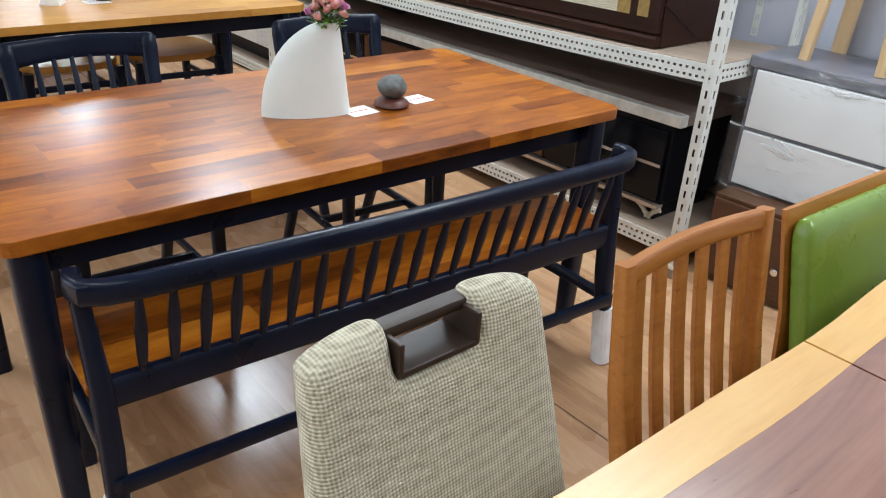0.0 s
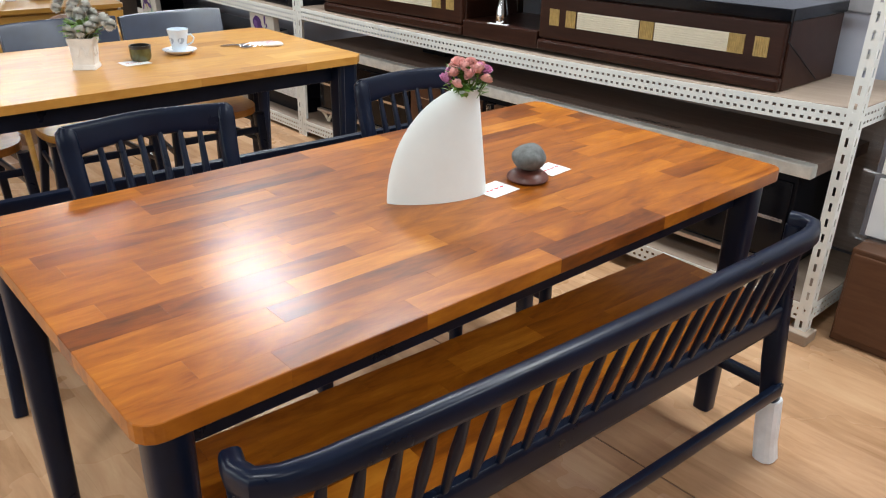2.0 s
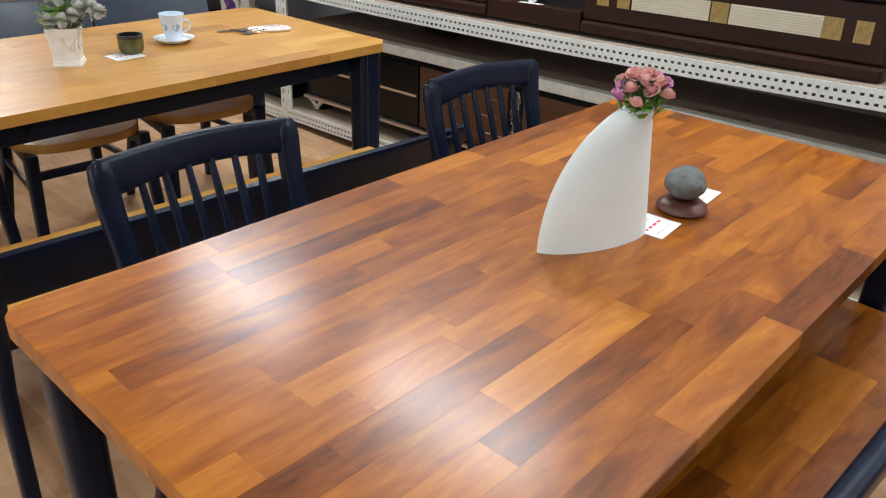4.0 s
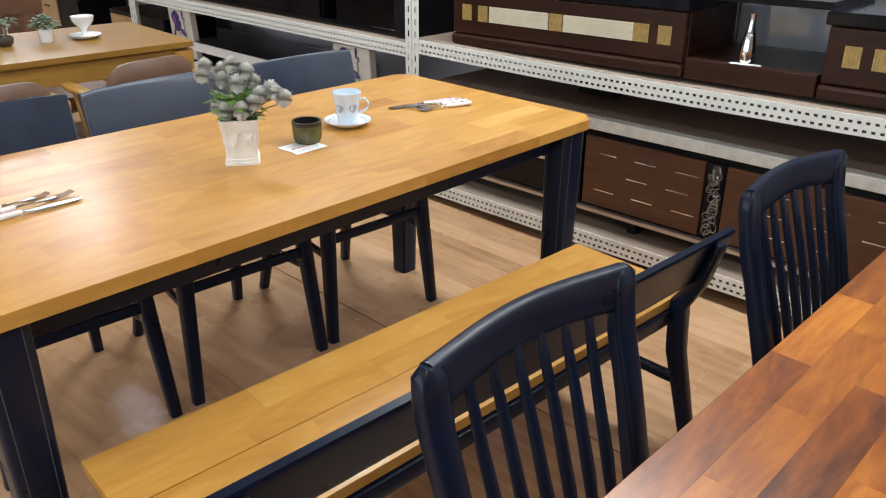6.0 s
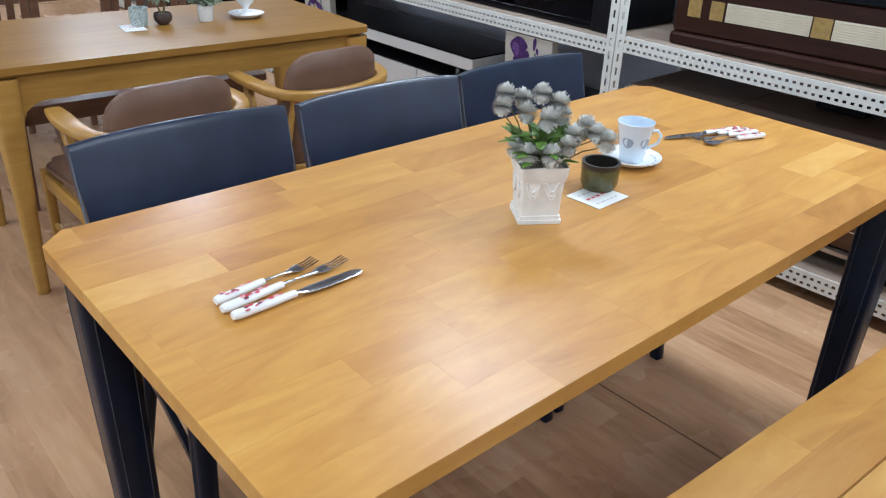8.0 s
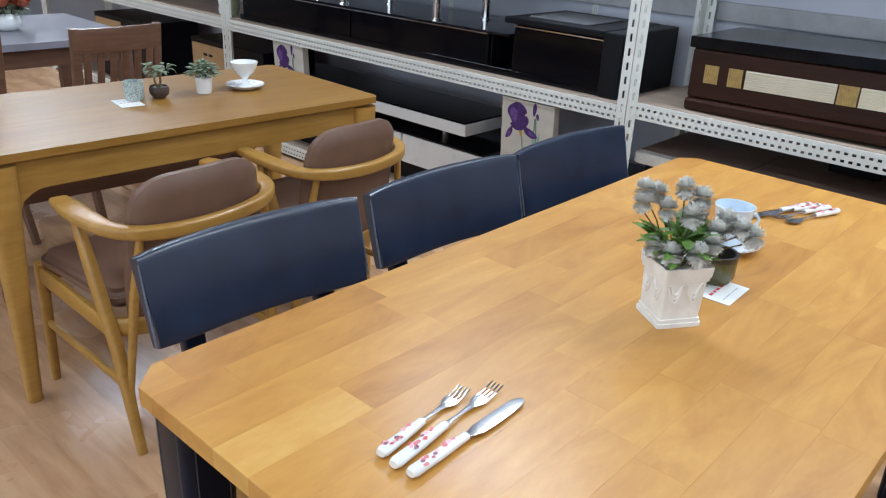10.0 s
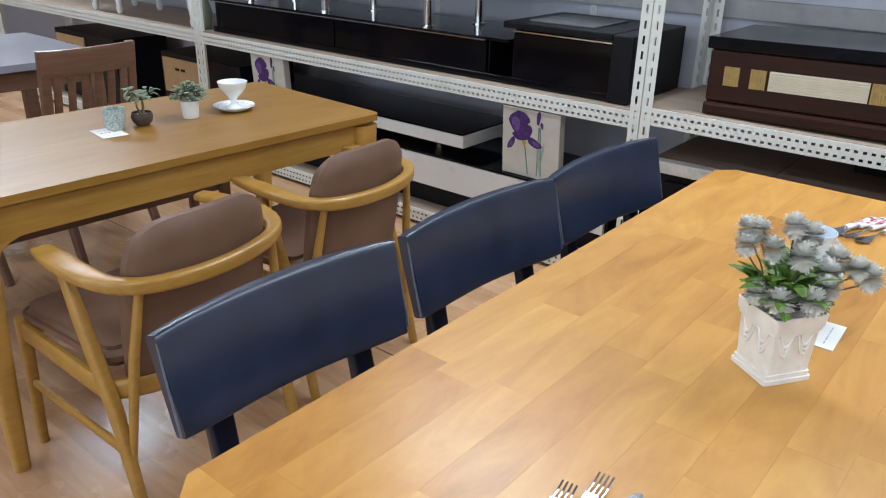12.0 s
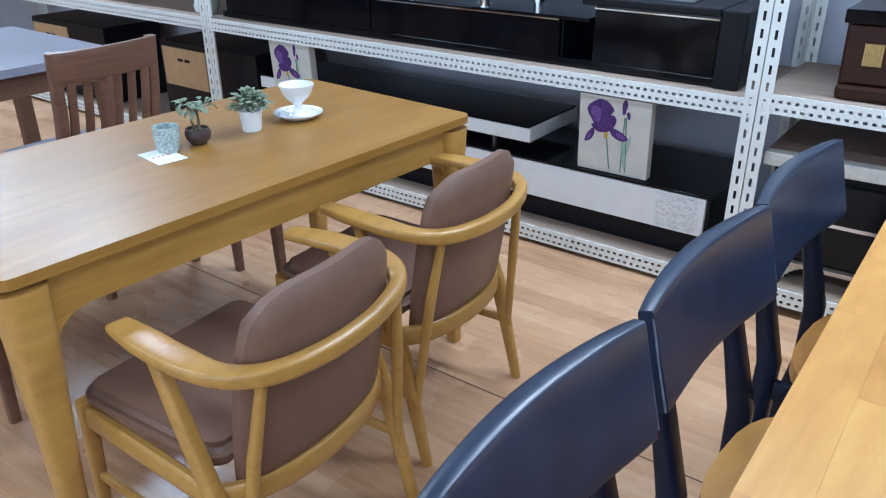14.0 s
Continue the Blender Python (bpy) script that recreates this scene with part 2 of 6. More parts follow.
def fabric():
    m, n, l, b = mat("woven_grey_fabric", 0.85)
    v, _ = mapped(n, l, (1, 1, 1))
    w = []
    for axis, s in (("X", 60.0), ("Z", 66.0), ("Y", 58.0)):
        t = n.new("ShaderNodeTexWave")
        t.bands_direction = axis
        t.inputs["Scale"].default_value = s
        t.inputs["Distortion"].default_value = 2.2
        t.inputs["Detail"].default_value = 2.0
        t.inputs["Detail Scale"].default_value = 0.6
        l.new(v, t.inputs["Vector"])
        w.append(t.outputs["Fac"])
    weave = mathnode(n, l, "ADD", mathnode(n, l, "MULTIPLY", mathnode(n, l, "ADD", w[0], w[1]), 0.42), mathnode(n, l, "MULTIPLY", w[2], 0.2))
    blot = noise_tex(n, l, v, 55, 4, 0.7)
    t = mathnode(n, l, "ADD", mathnode(n, l, "MULTIPLY", weave, 0.55), mathnode(n, l, "MULTIPLY", blot, 0.5))
    r = ramp(n, [(0.15, (0.20, 0.165, 0.105)), (0.4, (0.44, 0.39, 0.275)), (0.75, (0.72, 0.66, 0.51))])
    l.new(t, r.inputs[0])
    l.new(r.outputs[0], b.inputs["Base Color"])
    b.inputs["Sheen Weight"].default_value = 0.2
    bump(n, l, b, weave, 0.75, 0.003)
    return m


FABRIC = fabric()


def vinyl_floor():
    m, n, l, b = mat("wood_print_vinyl", 0.3)
    tc = n.new("ShaderNodeTexCoord")
    mp = n.new("ShaderNodeMapping")
    mp.inputs["Rotation"].default_value = (0, 0, radians(90))
    l.new(tc.outputs["Object"], mp.inputs["Vector"])
    br = n.new("ShaderNodeTexBrick")
    br.offset, br.squash = 0.37, 1.0
    br.inputs["Scale"].default_value = 1.0
    br.inputs["Brick Width"].default_value = 0.9
    br.inputs["Row Height"].default_value = 0.095
    br.inputs["Mortar Size"].default_value = 0.0006
    br.inputs["Mortar Smooth"].default_value = 0.4
    br.inputs["Color1"].default_value = (0.0, 0.0, 0.0, 1)
    br.inputs["Color2"].default_value = (1.0, 1.0, 1.0, 1)
    br.inputs["Mortar"].default_value = (0.35, 0.35, 0.35, 1)
    l.new(mp.outputs[0], br.inputs["Vector"])
    st = n.new("ShaderNodeMapping")
    st.inputs["Scale"].default_value = (2.0, 13, 1)
    l.new(mp.outputs[0], st.inputs["Vector"])
    grain = noise_tex(n, l, st.outputs[0], 2.4, 6, 0.62, 0.5)
    dirt = noise_tex(n, l, tc.outputs["Object"], 1.7, 4, 0.6)
    t = mathnode(n, l, "ADD", mathnode(n, l, "MULTIPLY", br.outputs["Color"], 0.2), mathnode(n, l, "MULTIPLY", grain, 0.46))
    t = mathnode(n, l, "ADD", t, mathnode(n, l, "MULTIPLY", dirt, 0.26))
    r = ramp(n, [(0.25, (0.30, 0.155, 0.074)), (0.47, (0.48, 0.275, 0.148)), (0.72, (0.62, 0.40, 0.232))])
    l.new(t, r.inputs[0])
    l.new(r.outputs[0], b.inputs["Base Color"])
    l.new(mathnode(n, l, "ADD", mathnode(n, l, "MULTIPLY", dirt, 0.26), 0.14), b.inputs["Roughness"])
    bump(n, l, b, grain, 0.06)
    return m


FLOOR = vinyl_floor()


def glass(name, tint=(0.9, 0.95, 0.95), rough=0.02):
    m, n, l, b = mat(name, rough)
    b.inputs["Base Color"].default_value = (*tint, 1)
    b.inputs["Transmission Weight"].default_value = 1.0
    b.inputs["IOR"].default_value = 1.45
    return m


GLASS = glass("clear_glass")


def film_wrap():
    m, n, l, b = mat("plastic_film", 0.16)
    v, _ = mapped(n, l, (1, 1, 1))
    mp = n.new("ShaderNodeMapping")
    mp.inputs["Rotation"].default_value = (radians(-32), 0, 0)
    mp.inputs["Scale"].default_value = (1, 0.55, 2.6)
    l.new(v, mp.inputs["Vector"])
    f = noise_tex(n, l, mp.outputs[0], 6.0, 5, 0.6, 1.2)
    b.inputs["Base Color"].default_value = (0.85, 0.88, 0.9, 1)
    r = ramp(n, [(0.54, (0.03, 0.03, 0.03)), (0.62, (0.12, 0.12, 0.12)), (0.68, (0.8, 0.8, 0.8))])
    l.new(f, r.inputs[0])
    l.new(r.outputs[0], b.inputs["Alpha"])
    bump(n, l, b, f, 0.9, 0.03)
    return m


FILM = film_wrap()

# ---- mesh helpers ----


def part(name, bm, material, parent=None, label="", smooth=False, m=None):
    me = bpy.data.meshes.new(name)
    bmesh.ops.recalc_face_normals(bm, faces=bm.faces)
    bm.to_mesh(me)
    bm.free()
    me.materials.append(material)
    if smooth:
        me.polygons.foreach_set("use_smooth", [True] * len(me.polygons))
        me.set_sharp_from_angle(angle=radians(40))
    ob = new(name, me)
    if m is not None:
        ob.matrix_basis = m
    if parent is not None:
        ob.parent = parent
    if label:
        tagged(ob, label)
    return ob


def thing(name, m, label, category, group="", kind=""):
    ob = new(name)
    ob.matrix_basis = m
    return tagged(ob, label, category, group, kind)


def box(lo, hi, bevel=0.0, seg=2, bm=None):
    b = bmesh.new()
    bmesh.ops.create_cube(b, size=1)
    for v in b.verts:
        v.co = Vector([(lo[i] + hi[i]) / 2 + v.co[i] * (hi[i] - lo[i]) for i in range(3)])
    if bevel:
        bmesh.ops.bevel(b, geom=b.edges[:], offset=bevel, segments=seg, affect="EDGES", profile=0.5)
    return b if bm is None else join(bm, b)


def join(bm, other):
    me = bpy.data.meshes.new("tmp")
    other.to_mesh(me)
    other.free()
    bm.from_mesh(me)
    bpy.data.meshes.remove(me)
    return bm


def sweep(pts, sizes, n=12, square=2.0, up=(0, 0, 1), bm=None, cap=True):
    """A bar along pts; sizes: (width, height) or one per point; square: 2 round, 5 boxy."""
    b = bmesh.new() if bm is None else bm
    pts = [Vector(p) for p in pts]
    if not isinstance(sizes[0], (tuple, list)):
        sizes = [sizes] * len(pts)
    rings = []
    steep = abs((pts[-1] - pts[0]).normalized().dot(Vector(up))) > 0.8
    for i, p in enumerate(pts):
        d = (pts[min(i + 1, len(pts) - 1)] - pts[max(i - 1, 0)]).normalized()
        u = Vector(up)
        if steep:
            u = Vector((0, 1, 0))
        side = d.cross(u).normalized()
        top = side.cross(d).normalized()
        w, h = sizes[i]
        ring = []
        for k in range(n):
            a = 2 * math.pi * (k + 0.5) / n
            c, s = math.cos(a), math.sin(a)
            c, s = math.copysign(abs(c) ** (2 / square), c), math.copysign(abs(s) ** (2 / square), s)
            ring.append(b.verts.new(p + side * (c * w / 2) + top * (s * h / 2)))
        rings.append(ring)
    for r0, r1 in zip(rings, rings[1:]):
        for k in range(n):
            b.faces.new((r0[k], r0[(k + 1) % n], r1[(k + 1) % n], r1[k]))
    if cap:
        b.faces.new(rings[0])
        b.faces.new(rings[-1])
    return b


def lathe(profile, n=32, bm=None, centre=(0, 0, 0)):
    """profile: (radius, height) from the axis outwards and back."""
    b = bmesh.new() if bm is None else bm
    rings = []
    for r, z in profile:
        if r < 1e-5:
            rings.append([b.verts.new((centre[0], centre[1], centre[2] + z))])
        else:
            rings.append([b.verts.new((centre[0] + r * math.cos(2 * math.pi * k / n), centre[1] + r * math.sin(2 * math.pi * k / n), centre[2] + z)) for k in range(n)])
    for a, c in zip(rings, rings[1:]):
        for k in range(n):
            q = [a[k % len(a)], a[(k + 1) % len(a)], c[(k + 1) % len(c)], c[k % len(c)]]
            q = list(dict.fromkeys(q))
            if len(q) > 2:
                b.faces.new(q)
    return b


def slab(outline, z0, z1, chamfer=0.0, bm=None):
    """A flat board with the given outline, its top edge chamfered."""
    b = bmesh.new()
    f = b.faces.new([b.verts.new((x, y, z0)) for x, y in outline])
    top = bmesh.ops.extrude_face_region(b, geom=[f])
    vs = [v for v in top["geom"] if isinstance(v, bmesh.types.BMVert)]
    for v in vs:
        v.co.z = z1
    if chamfer:
        es = [e for e in b.edges if e.verts[0].co.z == z1 and e.verts[1].co.z == z1]
        bmesh.ops.bevel(b, geom=es, offset=chamfer, segments=3, affect="EDGES", profile=0.5)
    return b if bm is None else join(bm, b)


def round_rect(w, d, r, seg=4, cut=False):
    """Outline, anticlockwise, centred. cut: straight cut corners with eased ends."""
    pts = []
    for cx, cy, a0 in ((w / 2 - r, d / 2 - r, 0), (-w / 2 + r, d / 2 - r, 90), (-w / 2 + r, -d / 2 + r, 180), (w / 2 - r, -d / 2 + r, 270)):
        if cut:
            pts += [(cx + r * math.cos(radians(a0)), cy + r * math.sin(radians(a0))), (cx + r * math.cos(radians(a0 + 90)), cy + r * math.sin(radians(a0 + 90)))]
        else:
            for k in range(seg + 1):
                a = radians(a0 + 90 * k / seg)
                pts.append((cx + r * math.cos(a), cy + r * math.sin(a)))
    return pts


def stave_top(parent, name, outline, z0, z1, row, lengths, material, seed, ease=0.004, core=None):
    """A board glued up from staves along x, each a piece of its own, cut to the outline."""
    rnd = random.Random(seed)
    xs, ys = [p[0] for p in outline], [p[1] for p in outline]
    inner = [(x * 0.985, y * 0.97) for x, y in outline]
    board = part(name, slab(inner, z0 + 0.003, z1 - 0.003), material, parent)
    rows = max(1, round((max(ys) - min(ys)) / row))
    h = (max(ys) - min(ys)) / rows
    planes = []
    for a, c in zip(outline, outline[1:] + outline[:1]):
        nx, ny = c[1] - a[1], a[0] - c[0]
        k = math.hypot(nx, ny)
        planes.append((Vector((a[0], a[1], 0)), Vector((nx / k, ny / k, 0))))
    for i in range(rows):
        y0 = min(ys) + i * h
        x = min(xs) - rnd.uniform(0, lengths[1] * 0.8)
        while x < max(xs):
            w = rnd.uniform(*lengths)
            x0, x1 = max(x, min(xs)), min(x + w, max(xs))
            x += w
            if x1 - x0 < 0.012:
                continue
            b = box((x0 + 0.0001, y0 + 0.0001, z0), (x1 - 0.0001, y0 + h - 0.0001, z1))
            for p, nv in planes:
                for pp, nn in ((p, nv), (p + Vector((0, 0, z1)) - nv * ease, (nv + Vector((0, 0, 1))).normalized()), (p + Vector((0, 0, z0)) - nv * ease, (nv - Vector((0, 0, 1))).normalized())):
                    if any((v.co - pp).dot(nn) > 1e-5 for v in b.verts):
                        g = bmesh.ops.bisect_plane(b, geom=b.verts[:] + b.edges[:] + b.faces[:], plane_co=pp, plane_no=nn, clear_outer=True)
                        es = [e for e in g["geom_cut"] if isinstance(e, bmesh.types.BMEdge)]
                        if len(es) > 2:
                            bmesh.ops.contextual_create(b, geom=es)
            if len(b.faces) > 3:
                part("stave", b, material, board)
            else:
                b.free()
    return board


# ---- the shop ----
X0, X1, Y0, Y1 = -4.2, 3.62, -3.2, 12.6
WT = 0.15


def structure(name, bm, material, label, m=None):
    ob = part(name, bm, material, m=m)
    return tagged(ob, label, name.split("_")[0], kind="structure")


ground = structure("floor", box((X0 - WT, Y0 - WT, -0.12), (X1 + WT, Y1 + WT, -0.003)), RUBBER_SEAM, "wood-print vinyl floor laid in wide sheets")
sheets = [X0, -1.62, 0.22, 2.055, X1]
for sx, ex in zip(sheets, sheets[1:]):
    part("vinyl_sheet", box((sx + 0.003, Y0, -0.003), (ex - 0.003, Y1, 0.0)), FLOOR, ground)
structure("ceiling", box((X0 - WT, Y0 - WT, CEIL), (X1 + WT, Y1 + WT, CEIL + 0.12)), LOW_BOUNCE_GREY, "plain dark grey ceiling, unseen, kept dark to cut bounced light")
structure("wall_east", box((X1, Y0 - WT, 0), (X1 + WT, Y1 + WT, CEIL)), WALL_PAINT, "pale bluish painted wall behind the shelving")
# West wall is unseen; its long opening is added for the fill lamp.
wb = box((X0 - WT, Y0 - WT, 0), (X0, Y1 + WT, 0.8))
box((X0 - WT, Y0 - WT, 2.3), (X0, Y1 + WT, CEIL), bm=wb)
box((X0 - WT, Y0 - WT, 0.8), (X0, 0.0, 2.3), bm=wb)
box((X0 - WT, 9.0, 0.8), (X0, Y1 + WT, 2.3), bm=wb)
structure("wall_west", wb, SHOP_WALL, "unseen dark wall with a long opening made for the fill light")
# Unseen screen added behind the west fill lamp.
structure("backdrop", box((X0 - 0.6, Y0, 0.0), (X0 - 0.5, Y1, CEIL)), LOW_BOUNCE_GREY, "unseen grey screen added just outside the west opening")
structure("wall_north", box((X0, Y1, 0), (X1, Y1 + WT, CEIL)), SHOP_WALL, "plain painted shop wall")
structure("wall_south", box((X0, Y0 - WT, 0), (X1, Y0, CEIL)), SHOP_WALL, "plain painted shop wall")
# grey rail along the wall
structure("trim", box((X1 - 0.03, 1.95, 1.0), (X1, Y1, 1.075), 0.006), plain("grey_rail", (0.42, 0.42, 0.44), rough=0.5), "grey dado rail along the wall")


# ---- slotted steel shelving ----
def slotted(length, width, slots, module, bm, frame_of):
    """A steel strip with real slots. slots: (u0, u1, v0, v1) within a module; frame_of(u, v) gives the place."""
    us, vs = {0.0, module}, {0.0, width}
    for u0, u1, v0, v1 in slots:
        us |= {u0, u1}
        vs |= {v0, v1}
    us, vs = sorted(us), sorted(vs)
    count = max(1, int(length / module))
    step = length / count
    cache = {}

    def vert(u, v):
        key = (round(u, 5), round(v, 5))
        if key not in cache:
            cache[key] = bm.verts.new(frame_of(u, v))
        return cache[key]
    for k in range(count):
        for a, c in zip(us, us[1:]):
            for d, e in zip(vs, vs[1:]):
                mu, mv = (a + c) / 2, (d + e) / 2
                if any(s[0] < mu < s[1] and s[2] < mv < s[3] for s in slots):
                    continue
                s = step / module
                bm.faces.new((vert(k * step + a * s, d), vert(k * step + c * s, d), vert(k * step + c * s, e), vert(k * step + a * s, e)))


def thicken(bm, t):
    bmesh.ops.recalc_face_normals(bm, faces=bm.faces)
    bmesh.ops.solidify(bm, geom=bm.faces[:], thickness=t)
    return bm


BEAM_SLOTS = [(0.006, 0.018, 0.017, 0.026), (0.031, 0.043, 0.017, 0.026), (0.012, 0.024, 0.042, 0.051), (0.037, 0.049, 0.042, 0.051)]
POST_SLOTS = [(0.008, 0.036, 0.015, 0.024)]


def bowed(bm, y0, y1, sag):
    """Bends a mesh that runs along y under its load, sag metres at mid-span."""
    for v in bm.verts:
        t = (v.co.y - y0) / (y1 - y0)
        v.co.z -= sag * 4 * t * (1 - t)
    return bm


def spans(bm, count):
    """Cuts the edges along y so that the mesh can bend."""
    es = [e for e in bm.edges if abs(e.verts[0].co.y - e.verts[1].co.y) > 0.5]
    bmesh.ops.subdivide_edges(bm, edges=es, cuts=count, use_grid_fill=True)
    return bm


def beam(parent, y0, y1, x, z0, z1, height, facing=-1, sag=0.0):
    """A slotted beam along y, its top at z0 (at y0) to z1 (at y1)."""
    b = bmesh.new()
    ln = y1 - y0
    slotted(ln, height, BEAM_SLOTS, 0.05, b, lambda u, v: (x, y0 + u, z0 + (z1 - z0) * u / ln - v))
    thicken(b, 0.0016)
    lip = box((min(x, x - facing * 0.03), y0, -0.002), (max(x, x - facing * 0.03), y1, 0.0))
    for v in lip.verts:
        v.co.z += z0 + (z1 - z0) * (v.co.y - y0) / ln - 0.0005
    join(b, spans(lip, 14))
    bowed(b, y0, y1, sag)
    return part("beam", b, STEEL_WHITE, parent)


def post(parent, x, y, sx, sy, top, z0=0.0):
    """An L-shaped slotted upright; its corner at (x, y), flanges towards sx and sy."""
    b = bmesh.new()
    slotted(top - z0, 0.04, POST_SLOTS, 0.052, b, lambda u, v: (x, y + sy * v, z0 + u))
    slotted(top - z0, 0.04, POST_SLOTS, 0.052, b, lambda u, v: (x + sx * v, y, z0 + u))
    bmesh.ops.remove_doubles(b, verts=b.verts[:], dist=0.0003)
    thicken(b, 0.0018)
    return part("upright", b, STEEL_WHITE, parent)


def shelving(label, y0, y1, mid, low, top=2.05, depth=0.54, foot=0.0, sag=0.0):
    """mid, low: heights of the two decks at y0 and y1."""
    s = thing("shelving_unit", pose(3.0, 0, 0), label, "shelf", "slotted steel shelving")
    for px, sx in ((0.0, 1), (depth, -1)):
        post(s, px, y0, sx, 1, top, foot)
        post(s, px, y1, sx, -1, top)
    for z in (mid, low, (top - 0.06, top - 0.06)):
        h = 0.062
        bow = sag if z is mid else 0.0
        beam(s, y0 + 0.003, y1 - 0.003, 0.004, z[0], z[1], h, -1, bow)
        beam(s, y0 + 0.003, y1 - 0.003, depth - 0.004, z[0], z[1], h, 1, bow)
        for yy, zz in ((y0 + 0.005, z[0]), (y1 - 0.005, z[1])):
            b = bmesh.new()
            slotted(depth - 0.08, h, BEAM_SLOTS, 0.05, b, lambda u, v: (0.04 + u, yy, zz - v))
            part("end_beam", thicken(b, 0.0016), STEEL_WHITE, s)
        d = box((0.008, y0 + 0.008, -0.012), (depth - 0.008, y1 - 0.008, 0.0))
        for v in d.verts:
            v.co.z += z[0] + (z[1] - z[0]) * (v.co.y - y0) / (y1 - y0) + 0.002
        part("deck", bowed(spans(d, 14), y0, y1, bow), PLYWOOD, s, "worn plywood shelf board")
    return s


def zmid(y):
    return 0.739 + 0.0195 * (4.85 - y)


def zlow(y):
    return 0.092 + 0.014 * (4.85 - y)


shelf_a = shelving("white slotted steel shelving with plywood decks holding dark cabinets", 1.785, 4.842, (zmid(1.785), zmid(4.842)), (zlow(1.785), 0.092), foot=0.04, sag=0.02)
part("back_panel", box((0.50, 1.83, 0.16), (0.515, 4.55, 0.74)), GREYWOOD, shelf_a, "dark weathered back panel behind the low cabinet")
part("foot_block", box((-0.03, 1.765, 0), (0.05, 1.845, 0.04), 0.004), PLYWOOD, shelf_a, "small wooden block under the upright")
shelf_b = shelving("white slotted steel shelving with a long black media console", 4.846, 7.54, (0.714, 0.714), (0.078, 0.078))
shelf_c = shelving("white slotted steel shelving with pale furniture on top", 7.544, 10.15, (0.714, 0.714), (0.078, 0.078))
shelf_d = shelving("white slotted steel shelving at the far end of the aisle", 10.154, 12.5, (0.714, 0.714), (0.078, 0.078))

# ---- dining tables ----


def navy_legs(parent, spots, top, size, toe, fluted=False):
    for lx, ly in spots:
        b = sweep([(lx, ly, 0), (lx, ly, top - 0.1), (lx, ly, top)], [(toe, toe), (size, size), (size, size)], 16, 6.0 if fluted else 4.0)
        leg = part("leg", b, NAVY, parent, smooth=True)
        if fluted:
            for sx, sy in ((0, -1), (-1, 0), (0, 1), (1, 0)):
                for o in (-0.3, 0.3):
                    cx, cy = lx + sx * (size / 2 - 0.0005) + (o * size if sy else 0), ly + sy * (size / 2 - 0.0005) + (o * size if sx else 0)
                    tx, ty = lx + sx * (toe / 2 - 0.0005) + (o * toe if sy else 0), ly + sy * (toe / 2 - 0.0005) + (o * toe if sx else 0)
                    part("worn_line", sweep([(tx, ty, 0.01), (cx, cy, top - 0.1), (cx, cy, top)], (0.0022, 0.0022), 6), NAVY_LINE, leg)


def apron(parent, w, d, z0, z1, t=0.022, material=None):
    m = material or NAVY
    part("apron", box((-w / 2, -d / 2, z0), (w / 2, -d / 2 + t, z1), 0.002), m, parent)
    part("apron", box((-w / 2, d / 2 - t, z0), (w / 2, d / 2, z1), 0.002), m, parent)
    part("apron", box((-w / 2, -d / 2 + t, z0), (-w / 2 + t, d / 2 - t, z1), 0.002), m, parent)
    part("apron", box((w / 2 - t, -d / 2 + t, z0), (w / 2, d / 2 - t, z1), 0.002), m, parent)


TOP = 0.745
table_one = thing("dining_table", pose(1.643, 2.185, 0, 0, 0, -0.8), "dining table with glossy red-brown butcher-block top on navy legs", "table")
stave_top(table_one, "tabletop", round_rect(1.665, 0.845, 0.035, 4), TOP - 0.032, TOP, 0.062, (0.13, 0.46), ACACIA, 3, 0.0016)
navy_legs(table_one, [(sx * 0.778, sy * 0.362) for sx in (-1, 1) for sy in (-1, 1)], TOP - 0.032, 0.066, 0.05)
apron(table_one, 1.5, 0.70, 0.635, TOP - 0.032)

table_two = thing("dining_table", pose(1.616, 3.926, 0), "dining table with honey-coloured butcher-block top and cut corners on navy legs", "table")
stave_top(table_two, "tabletop", round_rect(1.712, 0.835, 0.042, cut=True), TOP - 0.03, TOP, 0.076, (0.16, 0.5), RUBBERWOOD, 8, 0.0008)
navy_legs(table_two, [(sx * 0.79, sy * 0.352) for sx in (-1, 1) for sy in (-1, 1)], TOP - 0.03, 0.088, 0.068, True)
apron(table_two, 1.52, 0.67, 0.64, TOP - 0.03)

# honey oak table with rounded legs
table_three = thing("dining_table", pose(1.628, 5.80, 0, 0, 0, -3), "honey oak dining table with rounded tapered legs", "table")
T3W, T3D = 1.305, 0.69
part("tabletop", slab(round_rect(T3W, T3D, 0.03), TOP - 0.022, TOP, 0.006), OAK_TABLE, table_three)
part("under_edge", slab(round_rect(T3W - 0.046, T3D - 0.046, 0.02), TOP - 0.034, TOP - 0.022), OAK_TABLE, table_three)
for sx in (-1, 1):
    for sy in (-1, 1):
        lx, ly = sx * (T3W / 2 - 0.048), sy * (T3D / 2 - 0.048)
        part("leg", sweep([(lx + sx * 0.012, ly + sy * 0.012, 0), (lx + sx * 0.004, ly + sy * 0.004, 0.35), (lx, ly, 0.58), (lx, ly, TOP - 0.036)], [(0.04, 0.04), (0.06, 0.06), (0.082, 0.082), (0.092, 0.092)], 20, 3.6), OAK, table_three, smooth=True)


